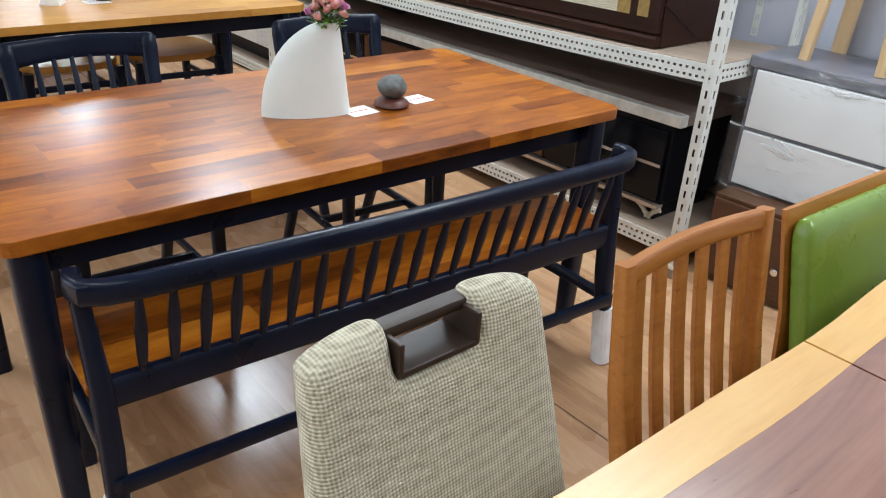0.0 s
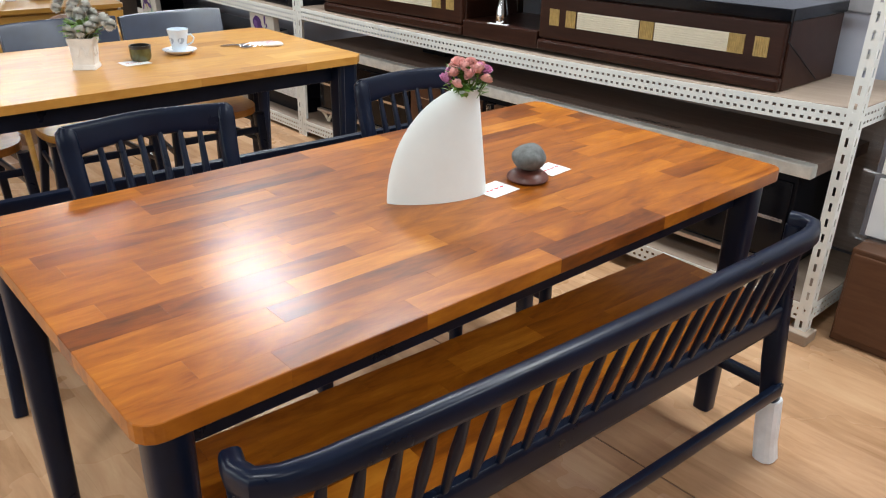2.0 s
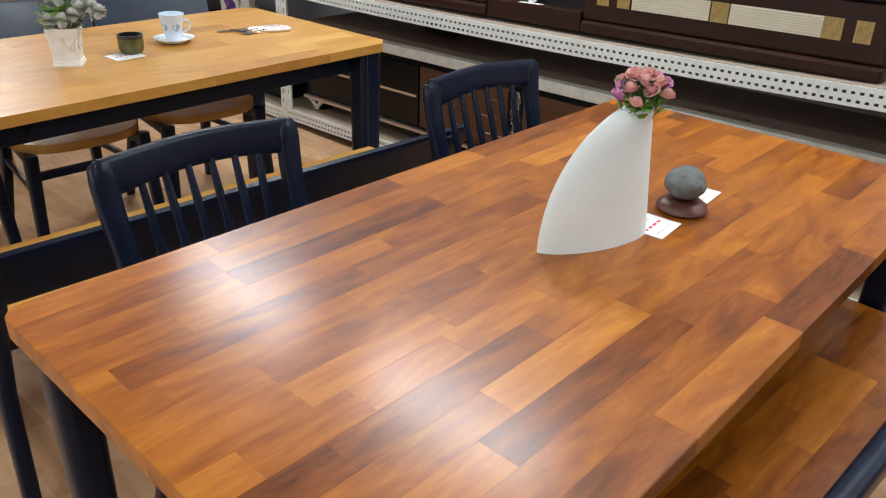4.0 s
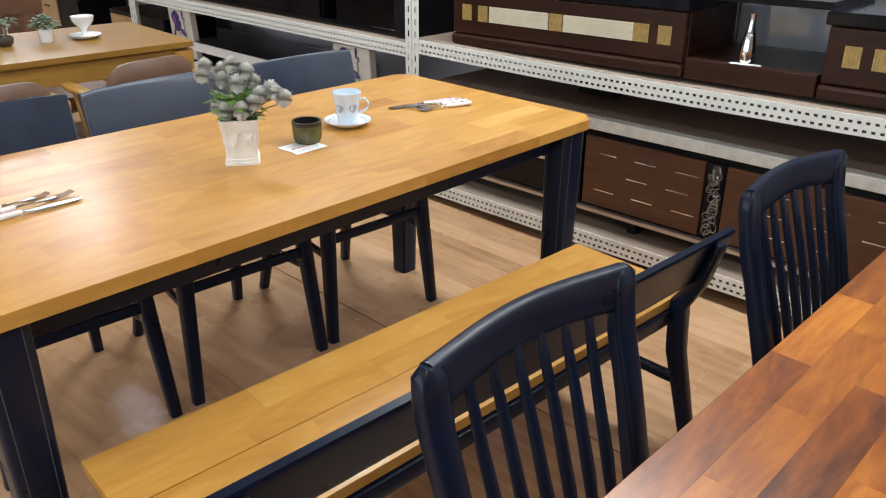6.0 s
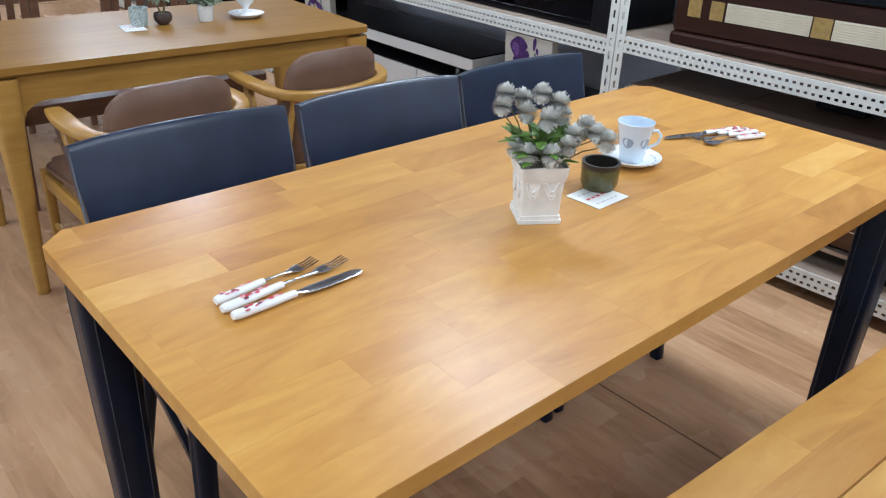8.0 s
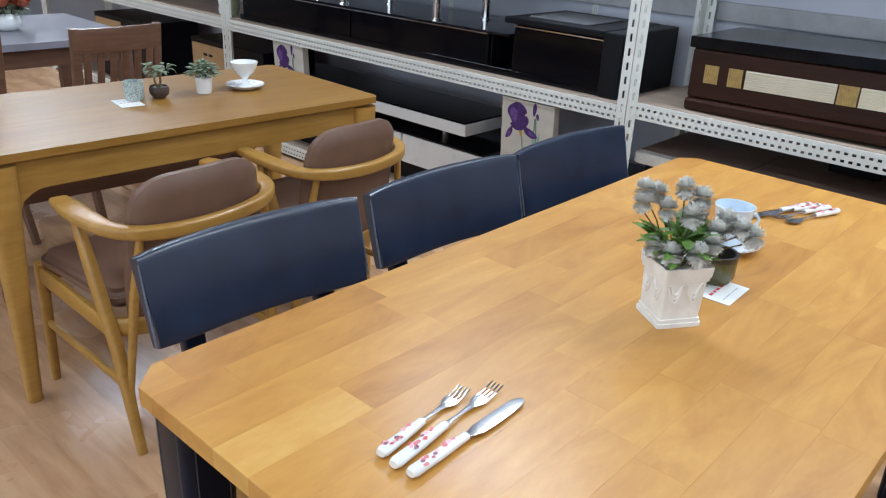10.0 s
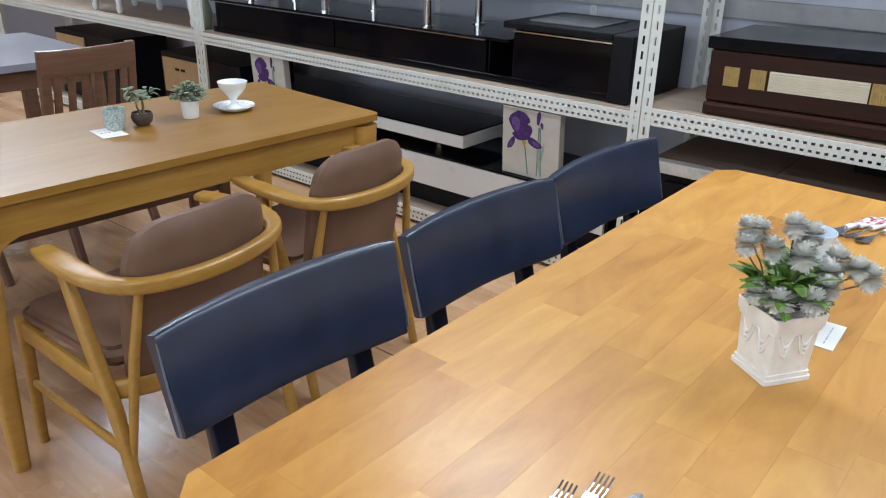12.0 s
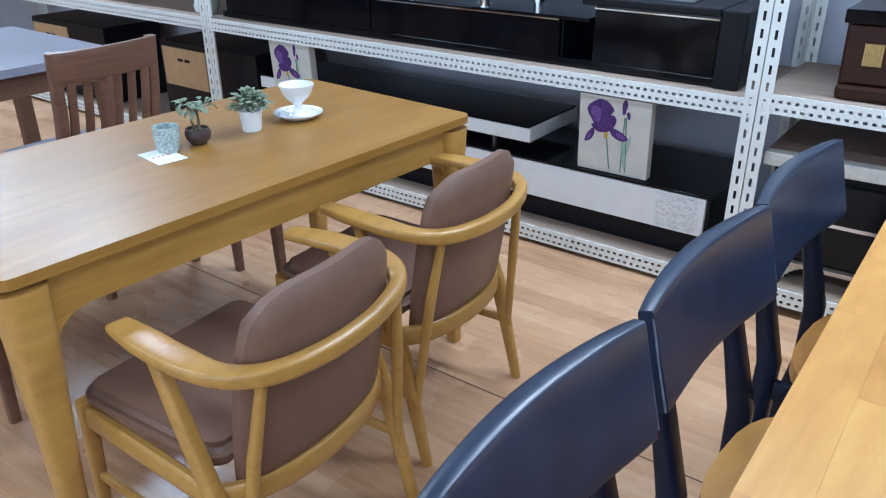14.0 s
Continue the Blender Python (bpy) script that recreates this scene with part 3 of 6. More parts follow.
def arched_apron(ax, ay, bx, by, z0, z1, t, swell, parent):
    """An apron whose ends sweep down into the legs."""
    b = bmesh.new()
    n = 48
    d = Vector((bx - ax, by - ay, 0))
    nrm = Vector((-d.y, d.x, 0)).normalized() * t / 2
    rings = []
    for i in range(n + 1):
        k = i / n
        e = min(k, 1 - k) * d.length
        low = z0 - swell + math.sqrt(max(0.0, swell ** 2 - max(0.0, swell - e) ** 2))
        p = Vector((ax, ay, 0)) + d * k
        rings.append([b.verts.new((p.x + s * nrm.x, p.y + s * nrm.y, z)) for s, z in ((-1, low), (1, low), (1, z1), (-1, z1))])
    for r0, r1 in zip(rings, rings[1:]):
        for j in range(4):
            b.faces.new((r0[j], r0[(j + 1) % 4], r1[(j + 1) % 4], r1[j]))
    b.faces.new(rings[0])
    b.faces.new(rings[-1])
    part("apron", b, OAK, parent)


hx, hy = T3W / 2 - 0.045, T3D / 2 - 0.045
for a in ((-hx + 0.03, -hy, hx - 0.03, -hy), (-hx + 0.03, hy, hx - 0.03, hy), (-hx, -hy + 0.03, -hx, hy - 0.03), (hx, -hy + 0.03, hx, hy - 0.03)):
    arched_apron(*a, 0.632, TOP - 0.036, 0.03, 0.09, table_three)

# far table and the live-edge table
table_four = thing("dining_table", pose(1.5, 7.5, 0, 0, 0, -1), "dining table with a dark grey top and brown wooden frame", "table")
part("tabletop", slab(round_rect(1.44, 0.86, 0.02), TOP - 0.03, TOP, 0.004), GREY_TABLE, table_four)
apron(table_four, 1.36, 0.78, 0.63, TOP - 0.03, material=WALNUT)
for sx in (-1, 1):
    for sy in (-1, 1):
        part("leg", box((sx * 0.66 - 0.03, sy * 0.37 - 0.03, 0), (sx * 0.66 + 0.03, sy * 0.37 + 0.03, TOP - 0.03), 0.003), WALNUT, table_four)

live_table = thing("live_edge_table", pose(1.9, 0.32, 0), "live-edge slab table of dark heartwood with pale sapwood border", "table")


def wave_line(y, amp, x0, x1, n=26, ph=0.0):
    return [(x0 + (x1 - x0) * i / n, y + amp * math.sin(5.1 * (x0 + (x1 - x0) * i / n) + ph) + amp * 0.5 * math.sin(11.3 * (x0 + (x1 - x0) * i / n) + 2 * ph)) for i in range(n + 1)]


LX0, LX1, LZ0 = -0.86, 0.95, 0.70
outer, inner = wave_line(0.481, 0.006, LX0, LX1), [(x, y + 0.016 - 0.022 * (x + 0.3)) for x, y in wave_line(0.385, 0.005, LX0, LX1, ph=1.2)]
inner2, outer2 = wave_line(-0.40, 0.014, LX0, LX1, ph=2.0), wave_line(-0.48, 0.008, LX0, LX1, ph=0.4)
for a0, a1 in ((LX0, -0.195), (-0.19, LX1)):
    def cut_line(line):
        ins = [p for p in line if a0 + 1e-6 < p[0] < a1 - 1e-6]

        def at(x):
            for p, q in zip(line, line[1:]):
                if p[0] <= x <= q[0]:
                    return (x, p[1] + (q[1] - p[1]) * (x - p[0]) / (q[0] - p[0]))
            return (x, line[-1][1])
        return [at(a0)] + ins + [at(a1)]
    o1, i1, i2, o2 = cut_line(outer), cut_line(inner), cut_line(inner2), cut_line(outer2)
    part("sapwood_border", slab(i1 + o1[::-1], LZ0, TOP, 0.004), SAPWOOD, live_table, "pale yellow sapwood border")
    part("heartwood_slab", slab(i2 + i1[::-1], LZ0, TOP - 0.0004, 0.0), HEARTWOOD, live_table, "dark brown heartwood slab")
    part("sapwood_border", slab(o2 + i2[::-1], LZ0, TOP, 0.004), SAPWOOD, live_table)
for sx in (-0.55, 0.7):
    part("leg", box((sx - 0.04, -0.36, 0), (sx + 0.04, 0.36, LZ0), 0.006), HEARTWOOD, live_table)

# ---- benches ----
# spindle-back bench; local x along the bench, y towards the table
bench_one = thing("bench", pose(1.617, 1.624, 0, 0, 0, -3.4), "navy spindle-back bench with a red-brown wooden seat", "bench")
BL = 0.70
seat1 = part("seat", box((-BL - 0.02, 0.05, 0.415), (BL + 0.02, 0.40, 0.436), 0.004), ACACIA, bench_one, "red-brown block-wood seat")
stave_top(seat1, "seat_board", [(-BL - 0.03, 0.045), (BL + 0.03, 0.045), (BL + 0.03, 0.415), (-BL - 0.03, 0.415)], 0.425, 0.447, 0.062, (0.2, 0.5), ACACIA, 21, 0.003)
rail_pts = [(-BL - 0.015, 0.075), (-BL - 0.022, 0.045), (-BL - 0.012, 0.015), (-BL + 0.02, 0.0), (-BL + 0.07, -0.008)] + [(-BL + 0.07 + (2 * BL - 0.14) * i / 10, -0.008 - 0.012 * math.sin(math.pi * i / 10)) for i in range(1, 10)] + [(BL - 0.07, -0.008), (BL - 0.02, 0.0), (BL + 0.012, 0.015), (BL + 0.022, 0.045), (BL + 0.015, 0.075)]
part("top_rail", sweep([(x, y, 0.665) for x, y in rail_pts], (0.034, 0.05), 14, 3.4), NAVY, bench_one, smooth=True)
part("lower_rail", sweep([(-BL, 0.04, 0.425), (BL, 0.04, 0.425)], (0.028, 0.07), 12, 5), NAVY, bench_one, smooth=True)
for i in range(21):
    x = -BL + 0.075 + (2 * BL - 0.15) * i / 20
    y = -0.008 - 0.012 * math.sin(math.pi * i / 20)
    part("spindle", sweep([(x, 0.036 + (y - 0.036) * k, 0.45 + 0.195 * k) for k in (0, 0.25, 0.58, 0.82, 1)], [(0.014, 0.012), (0.021, 0.015), (0.025, 0.017), (0.019, 0.014), (0.013, 0.012)], 10, 3), NAVY, bench_one, smooth=True)
for sx in (-1, 1):
    x = sx * BL
    part("rear_leg", sweep([(x + sx * 0.02, 0.0, 0), (x + sx * 0.006, 0.032, 0.3), (x + sx * 0.004, 0.045, 0.44), (x + sx * 0.014, 0.058, 0.66)], [(0.038, 0.038), (0.046, 0.05), (0.044, 0.05), (0.032, 0.04)], 14, 4), NAVY, bench_one, smooth=True)
    part("front_leg", sweep([(x, 0.375, 0), (x - sx * 0.01, 0.35, 0.42)], [(0.036, 0.036), (0.05, 0.05)], 14, 4), NAVY, bench_one, smooth=True)
    part("side_stretcher", sweep([(x + sx * 0.008, -0.005, 0.225), (x, 0.365, 0.225)], (0.022, 0.034), 10, 4), NAVY, bench_one, smooth=True)
    part("foot_wrap", sweep([(x + sx * 0.021, -0.002, 0.001), (x + sx * 0.018, 0.006, 0.05), (x + sx * 0.016, 0.011, 0.1), (x + sx * 0.013, 0.018, 0.185)], [(0.060, 0.058), (0.052, 0.056), (0.055, 0.058), (0.053, 0.057)], 11, 3.0), plain("white_wrap", (0.84, 0.85, 0.87), rough=0.6, bumpy=0.5, fine=60), bench_one, "white packing foam round the foot")
    part("seat_rail", sweep([(x, 0.04, 0.40), (x, 0.37, 0.40)], (0.024, 0.05), 10, 5), NAVY, bench_one, smooth=True)
part("back_stretcher", sweep([(-BL, 0.0, 0.225), (BL, 0.0, 0.225)], (0.024, 0.036), 10, 4), NAVY, bench_one, smooth=True)
part("front_rail", sweep([(-BL, 0.36, 0.40), (BL, 0.36, 0.40)], (0.022, 0.05), 10, 5), NAVY, bench_one, smooth=True)

# plank-back bench beside the honey table
bench_two = thing("bench", pose(1.566, 3.252, 0, 0, 0, -3.4), "navy bench with solid plank back and honey block-wood seat", "bench")
BW = 0.697
for y0, y1, sd in ((-0.165, 0.03, 31), (0.033, 0.2, 32)):
    stave_top(bench_two, "seat_plank", [(-BW, y0), (BW, y0), (BW, y1), (-BW, y1)], 0.408, 0.432, 0.09, (0.22, 0.55), RUBBERWOOD, sd, 0.0008)
part("backrest", sweep([(-BW + 0.016, -0.225, 0.56), (BW + 0.005, -0.225, 0.56)], [(0.022, 0.13), (0.022, 0.13)], 16, 7, up=(0, -0.3, 1)), NAVY, bench_two, smooth=True)
for sx in (-1, 1):
    x = sx * (BW - 0.075)
    part("rear_leg", sweep([(x + sx * 0.03, -0.25, 0), (x + sx * 0.012, -0.185, 0.28), (x, -0.18, 0.42), (x, -0.228, 0.50), (x, -0.258, 0.59), (x, -0.262, 0.608)], [(0.036, 0.036), (0.038, 0.05), (0.04, 0.05), (0.042, 0.034), (0.042, 0.022), (0.03, 0.012)], 14, 4), NAVY, bench_two, smooth=True)
    part("front_leg", sweep([(x, 0.175, 0), (x, 0.155, 0.405)], [(0.036, 0.036), (0.046, 0.05)], 14, 5), NAVY, bench_two, smooth=True)
    part("side_rail", sweep([(x, -0.17, 0.375), (x, 0.16, 0.375)], (0.022, 0.05), 10, 5), NAVY, bench_two, smooth=True)
    part("side_stretcher", sweep([(x + sx * 0.01, -0.19, 0.2), (x, 0.165, 0.2)], (0.02, 0.03), 10, 4), NAVY, bench_two, smooth=True)
part("front_rail", sweep([(-BW + 0.08, 0.15, 0.385), (BW - 0.08, 0.15, 0.385)], (0.02, 0.04), 10, 5), NAVY, bench_two, smooth=True)
part("rear_rail", sweep([(-BW + 0.08, -0.165, 0.385), (BW - 0.08, -0.165, 0.385)], (0.02, 0.04), 10, 5), NAVY, bench_two, smooth=True)

# ---- chairs ----


def spindle_chair(m):
    """Navy chair; its back at y = 0, its seat towards -y."""
    c = thing("dining_chair", m, "navy spindle-back dining chair tucked under the red-brown table", "chair", "spindle-back chairs at the red-brown table")
    n = 12
    crest = [(-0.205 + 0.41 * i / n, 0.012 + 0.024 * math.sin(math.pi * i / n), 0.806 + 0.009 * math.sin(math.pi * i / n)) for i in range(n + 1)]
    size = [(0.026, 0.066 + 0.010 * abs(1 - 2 * i / n) ** 3) for i in range(n + 1)]
    part("crest_rail", sweep(crest, size, 16, 4.5, up=(0, 0.12, 1)), NAVY, c, smooth=True)
    for sx in (-1, 1):
        part("back_post", sweep([(sx * 0.185, 0.04, 0), (sx * 0.185, -0.075, 0.3), (sx * 0.185, -0.085, 0.44), (sx * 0.198, -0.03, 0.64), (sx * 0.203, 0.0, 0.74), (sx * 0.206, 0.010, 0.80), (sx * 0.206, 0.013, 0.828), (sx * 0.204, 0.014, 0.840)], [(0.032, 0.034), (0.038, 0.042), (0.04, 0.042), (0.044, 0.034), (0.048, 0.032), (0.05, 0.031), (0.046, 0.029), (0.026, 0.016)], 14, 4.0), NAVY, c, smooth=True)
        part("front_leg", sweep([(sx * 0.20, -0.46, 0), (sx * 0.195, -0.45, 0.42)], [(0.03, 0.03), (0.04, 0.04)], 14, 4), NAVY, c, smooth=True)
        part("side_stretcher", sweep([(sx * 0.187, -0.05, 0.2), (sx * 0.197, -0.45, 0.2)], (0.018, 0.028), 10, 4), NAVY, c, smooth=True)
    for i in range(6):
        x = -0.132 + 0.264 * i / 5
        y = 0.010 + 0.02 * math.cos(x * 7)
        part("spindle", sweep([(x * 0.9, -0.08, 0.45), (x * 0.93, -0.05, 0.56), (x * 0.97, -0.012, 0.68), (x, y, 0.80)], [(0.015, 0.014), (0.024, 0.016), (0.02, 0.014), (0.013, 0.012)], 10, 3), NAVY, c, smooth=True)
    part("seat", slab([(x, y - 0.275) for x, y in round_rect(0.43, 0.43, 0.05)], 0.42, 0.445, 0.006), ACACIA, c, "red-brown wooden seat")
    part("cross_stretcher", sweep([(-0.19, -0.25, 0.2), (0.19, -0.25, 0.2)], (0.018, 0.028), 10, 4), NAVY, c, smooth=True)
    return c


chair = spindle_chair(pose(1.288, 2.812, 0, 0, 0, -2.5) @ Matrix.Diagonal((0.96, 1, 1, 1)))
copy_thing(chair, pose(2.122, 2.79, 0, 0, 0, -4) @ Matrix.Diagonal((0.96, 1, 1, 1)))


def plank_chair(m):
    """Navy chair with one broad curved back board; its seat towards -y."""
    c = thing("dining_chair", m, "navy dining chair with broad curved back board and honey wooden seat", "chair", "navy board-back chairs at the honey table")
    n = 14
    pts = [(-0.231 + 0.462 * i / n, 0.026 * math.sin(math.pi * i / n) - 0.008, 0.736) for i in range(n + 1)]
    h = [0.164 + 0.009 * min(1, 6 * min(i, n - i) / n) ** 0.5 + 0.012 * i / n for i in range(n + 1)]
    back = part("back_board", sweep(pts, [(0.024 + 0.014 * math.sin(math.pi * i / n), k) for i, k in enumerate(h)], 24, 11, up=(0, 0.26, 1)), NAVY_BOARD, c, smooth=True)
    for sx in (-1, 1):
        e = pts[0] if sx < 0 else pts[-1]
        part("worn_edge", sweep([(e[0] + sx * 0.0005, e[1] - 0.028, 0.664), (e[0] + sx * 0.001, e[1] - 0.009, 0.736), (e[0] + sx * 0.0005, e[1] + 0.008, 0.806)], (0.004, 0.004), 6), NAVY_EDGE, back)
    part("worn_edge", sweep([(x, y + 0.013 - 0.006 * math.sin(math.pi * (x + 0.231) / 0.462), z + k / 2 - 0.002) for (x, y, z), k in zip(pts, h)][1:-1], (0.003, 0.002), 6), NAVY_EDGE, back)
    for sx in (-1, 1):
        part("back_post", sweep([(sx * 0.185, 0.03, 0), (sx * 0.16, -0.035, 0.3), (sx * 0.15, -0.035, 0.45), (sx * 0.145, 0.014, 0.66), (sx * 0.145, 0.036, 0.75)], [(0.03, 0.03), (0.036, 0.045), (0.036, 0.045), (0.045, 0.026), (0.045, 0.018)], 14, 5), NAVY, c, smooth=True)
        part("front_leg", sweep([(sx * 0.215, -0.455, 0), (sx * 0.19, -0.42, 0.42)], [(0.032, 0.034), (0.042, 0.046)], 14, 5), NAVY, c, smooth=True)
        part("side_stretcher", sweep([(sx * 0.162, -0.02, 0.29), (sx * 0.2, -0.435, 0.29)], (0.016, 0.024), 10, 4), NAVY, c, smooth=True)
        part("side_rail", sweep([(sx * 0.155, -0.04, 0.395), (sx * 0.19, -0.42, 0.395)], (0.02, 0.045), 10, 5), NAVY, c, smooth=True)
    out = []
    for k in range(32):
        a = 2 * math.pi * k / 32
        ca, sa = math.cos(a), math.sin(a)
        out.append((0.215 * math.copysign(abs(ca) ** 0.7, ca), -0.26 + 0.205 * math.copysign(abs(sa) ** 0.75, sa)))
    part("seat", slab(out, 0.42, 0.45, 0.009), RUBBERWOOD, c, "honey wooden seat with rounded corners")
    part("front_rail", sweep([(-0.195, -0.425, 0.345), (0.195, -0.425, 0.345)], (0.018, 0.03), 10, 5), NAVY, c, smooth=True)
    return c


chair = plank_chair(pose(1.125, 4.53, 0, 0, 0, -3))
copy_thing(chair, pose(1.63, 4.512, 0, 0, 0, -3.2))
copy_thing(chair, pose(2.115, 4.495, 0, 0, 0, -3.5))


def arm_chair(m):
    """Oak armchair with leather seat and back; its back at y = 0, its seat towards +y."""
    c = thing("armchair", m, "honey oak armchair with brown leather seat and back", "chair", "oak armchairs at the oak table")
    # bent back and arm rail
    path = [(-0.238, 0.325, 0.634), (-0.252, 0.235, 0.636), (-0.262, 0.13, 0.637), (-0.246, 0.05, 0.630), (-0.19, -0.002, 0.624), (-0.095, -0.028, 0.620), (0, -0.035, 0.619), (0.095, -0.028, 0.620), (0.19, -0.002, 0.624), (0.246, 0.05, 0.630), (0.262, 0.13, 0.637), (0.252, 0.235, 0.642), (0.238, 0.325, 0.642)]
    size = [(0.05, 0.02), (0.066, 0.024), (0.064, 0.026), (0.046, 0.03), (0.034, 0.034), (0.03, 0.036), (0.03, 0.036), (0.03, 0.036), (0.034, 0.034), (0.046, 0.03), (0.064, 0.026), (0.066, 0.024), (0.05, 0.02)]
    dense, dsize = [], []
    for i in range(len(path) - 1):
        for k in range(3):
            t = k / 3
            p = [path[max(i - 1, 0)], path[i], path[i + 1], path[min(i + 2, len(path) - 1)]]
            dense.append(tuple(0.5 * (2 * p[1][j] + (p[2][j] - p[0][j]) * t + (2 * p[0][j] - 5 * p[1][j] + 4 * p[2][j] - p[3][j]) * t * t + (3 * p[1][j] - p[0][j] - 3 * p[2][j] + p[3][j]) * t ** 3) for j in range(3)))
            dsize.append(tuple(size[i][j] + (size[i + 1][j] - size[i][j]) * t for j in range(2)))
    dense.append(path[-1])
    dsize.append(size[-1])
    part("arm_rail", sweep(dense, dsize, 18, 4.2), OAK, c, smooth=True)
    for sx in (-1, 1):
        part("rear_leg", sweep([(sx * 0.262, 0.022, 0), (sx * 0.258, 0.09, 0.3), (sx * 0.258, 0.165, 0.5), (sx * 0.257, 0.215, 0.63)], [(0.026, 0.026), (0.034, 0.044), (0.034, 0.04), (0.026, 0.03)], 14, 2.8), OAK, c, smooth=True)
        part("back_strut", sweep([(sx * 0.255, 0.055, 0.17), (sx * 0.225, 0.03, 0.45), (sx * 0.2, 0.01, 0.615)], [(0.018, 0.02), (0.024, 0.026), (0.02, 0.02)], 12, 2.4), OAK, c, smooth=True)
        part("front_leg", sweep([(sx * 0.235, 0.53, 0), (sx * 0.235, 0.505, 0.395)], [(0.026, 0.026), (0.036, 0.036)], 14, 2.8), OAK, c, smooth=True)
        part("side_stretcher", sweep([(sx * 0.235, 0.515, 0.2), (sx * 0.257, 0.065, 0.19)], (0.016, 0.026), 10, 3), OAK, c, smooth=True)
        part("side_rail", sweep([(sx * 0.235, 0.505, 0.36), (sx * 0.25, 0.11, 0.335)], (0.024, 0.055), 12, 4), OAK, c, smooth=True)
    low = [(0.25 * math.sin(a), 0.135 - 0.10 * math.cos(a), 0.345) for a in [radians(-90 + 12 * k) for k in range(16)]]
    part("back_rail", sweep(low, (0.024, 0.05), 12, 4), OAK, c, smooth=True)
    part("front_rail", sweep([(-0.235, 0.505, 0.36), (0.235, 0.505, 0.36)], (0.024, 0.05), 12, 4), OAK, c, smooth=True)
    # seat cushion
    b = slab([(x, y + 0.318) for x, y in round_rect(0.48, 0.41, 0.05, 6)], 0.378, 0.432)
    bmesh.ops.bevel(b, geom=[e for e in b.edges if abs(e.verts[0].co.z - e.verts[1].co.z) < 1e-4], offset=0.02, segments=3, affect="EDGES")
    part("seat_cushion", b, LEATHER, c, "brown leather seat cushion", smooth=True)
    # curved back cushion: grid with rounded rim
    b = bmesh.new()
    nu, nv = 24, 14
    front, rear = [], []
    for j in range(nv + 1):
        v = j / nv
        fr, rr = [], []
        for i in range(nu + 1):
            u = -1 + 2 * i / nu
            half = 0.216 * (1 - 0.10 * v ** 3) * (1 - 0.06 * (1 - v) ** 4)
            corner = (abs(u) ** 5) * (0.05 * v ** 5)
            x = u * half
            z = 0.335 + v * 0.415 - corner
            y = 0.045 + 0.03 * u * u + (-0.035 + 0.06 * (1 - v)) 
            rim = max(0.0, 1 - abs(u) ** 8) * max(0.0, 1 - abs(2 * v - 1) ** 8)
            th = 0.010 + 0.022 * rim ** 0.5
            fr.append(b.verts.new((x, y + th, z)))
            rr.append(b.verts.new((x, y - th, z)))
        front.append(fr)
        rear.append(rr)
    for j in range(nv):
        for i in range(nu):
            b.faces.new((front[j][i], front[j][i + 1], front[j + 1][i + 1], front[j + 1][i]))
            b.faces.new((rear[j][i], rear[j + 1][i], rear[j + 1][i + 1], rear[j][i + 1]))
    rim = [(j, 0) for j in range(nv + 1)] + [(nv, i) for i in range(1, nu + 1)] + [(j, nu) for j in range(nv - 1, -1, -1)] + [(0, i) for i in range(nu - 1, 0, -1)]
    for (j0, i0), (j1, i1) in zip(rim, rim[1:] + rim[:1]):
        b.faces.new((front[j0][i0], front[j1][i1], rear[j1][i1], rear[j0][i0]))
    part("back_cushion", b, LEATHER, c, "brown leather back cushion", smooth=True)
    return c


chair = arm_chair(pose(1.345, 5.08, 0, 0, 0, 4) @ Matrix.Diagonal((0.94, 1, 1, 1)))
copy_thing(chair, pose(1.938, 5.155, 0, 0, 0, 2.5) @ Matrix.Diagonal((0.94, 1, 1, 1)))


def slat_chair(m, label, group, wood_mat, slats, width=0.44, top=0.83, crest=0.062, seat_mat=None, post=0.038, slat=0.030):
    """Wooden chair with upright back slats; seat towards -y."""
    c = thing("dining_chair", m, label, "chair", group)
    w = width / 2
    n = 10
    part("crest_rail", sweep([(-w + width * i / n, 0.02 * math.sin(math.pi * i / n), top - crest / 2) for i in range(n + 1)], (0.022, crest), 14, 5, up=(0, 0.1, 1)), wood_mat, c, smooth=True)
    for sx in (-1, 1):
        part("back_post", sweep([(sx * (w - 0.01), 0.06, 0), (sx * (w - 0.02), -0.06, 0.32), (sx * (w - 0.02), -0.07, 0.45), (sx * (w - 0.015), -0.025, 0.65), (sx * (w - 0.012), 0.004, top)], [(0.03, 0.032), (0.036, 0.045), (post, 0.045), (post, 0.036), (post, 0.026)], 14, 5), wood_mat, c, smooth=True)
        part("front_leg", sweep([(sx * (w - 0.02), -0.45, 0), (sx * (w - 0.02), -0.44, 0.42)], [(0.03, 0.03), (0.038, 0.038)], 14, 4), wood_mat, c, smooth=True)
    for i in range(slats):
        x = (-w + 0.055) + (width - 0.11) * i / (slats - 1)
        y = 0.018 * math.cos(x / w * 1.3)
        part("slat", sweep([(x, -0.062 + (0.062 + y * 0.9) * (q / 8) ** 1.3 + 0.012 * math.sin(math.pi * q / 8), 0.46 + (top - crest * 0.7 - 0.46) * q / 8) for q in range(9)], (slat, 0.012), 10, 5), wood_mat, c, smooth=True)
    part("lower_rail", sweep([(-w + 0.02, -0.062, 0.46), (w - 0.02, -0.062, 0.46)], (0.02, 0.04), 10, 5), wood_mat, c, smooth=True)
    part("seat", slab([(x, y - 0.27) for x, y in round_rect(width - 0.01, 0.43, 0.03)], 0.41, 0.445, 0.008), seat_mat or wood_mat, c)
    return c


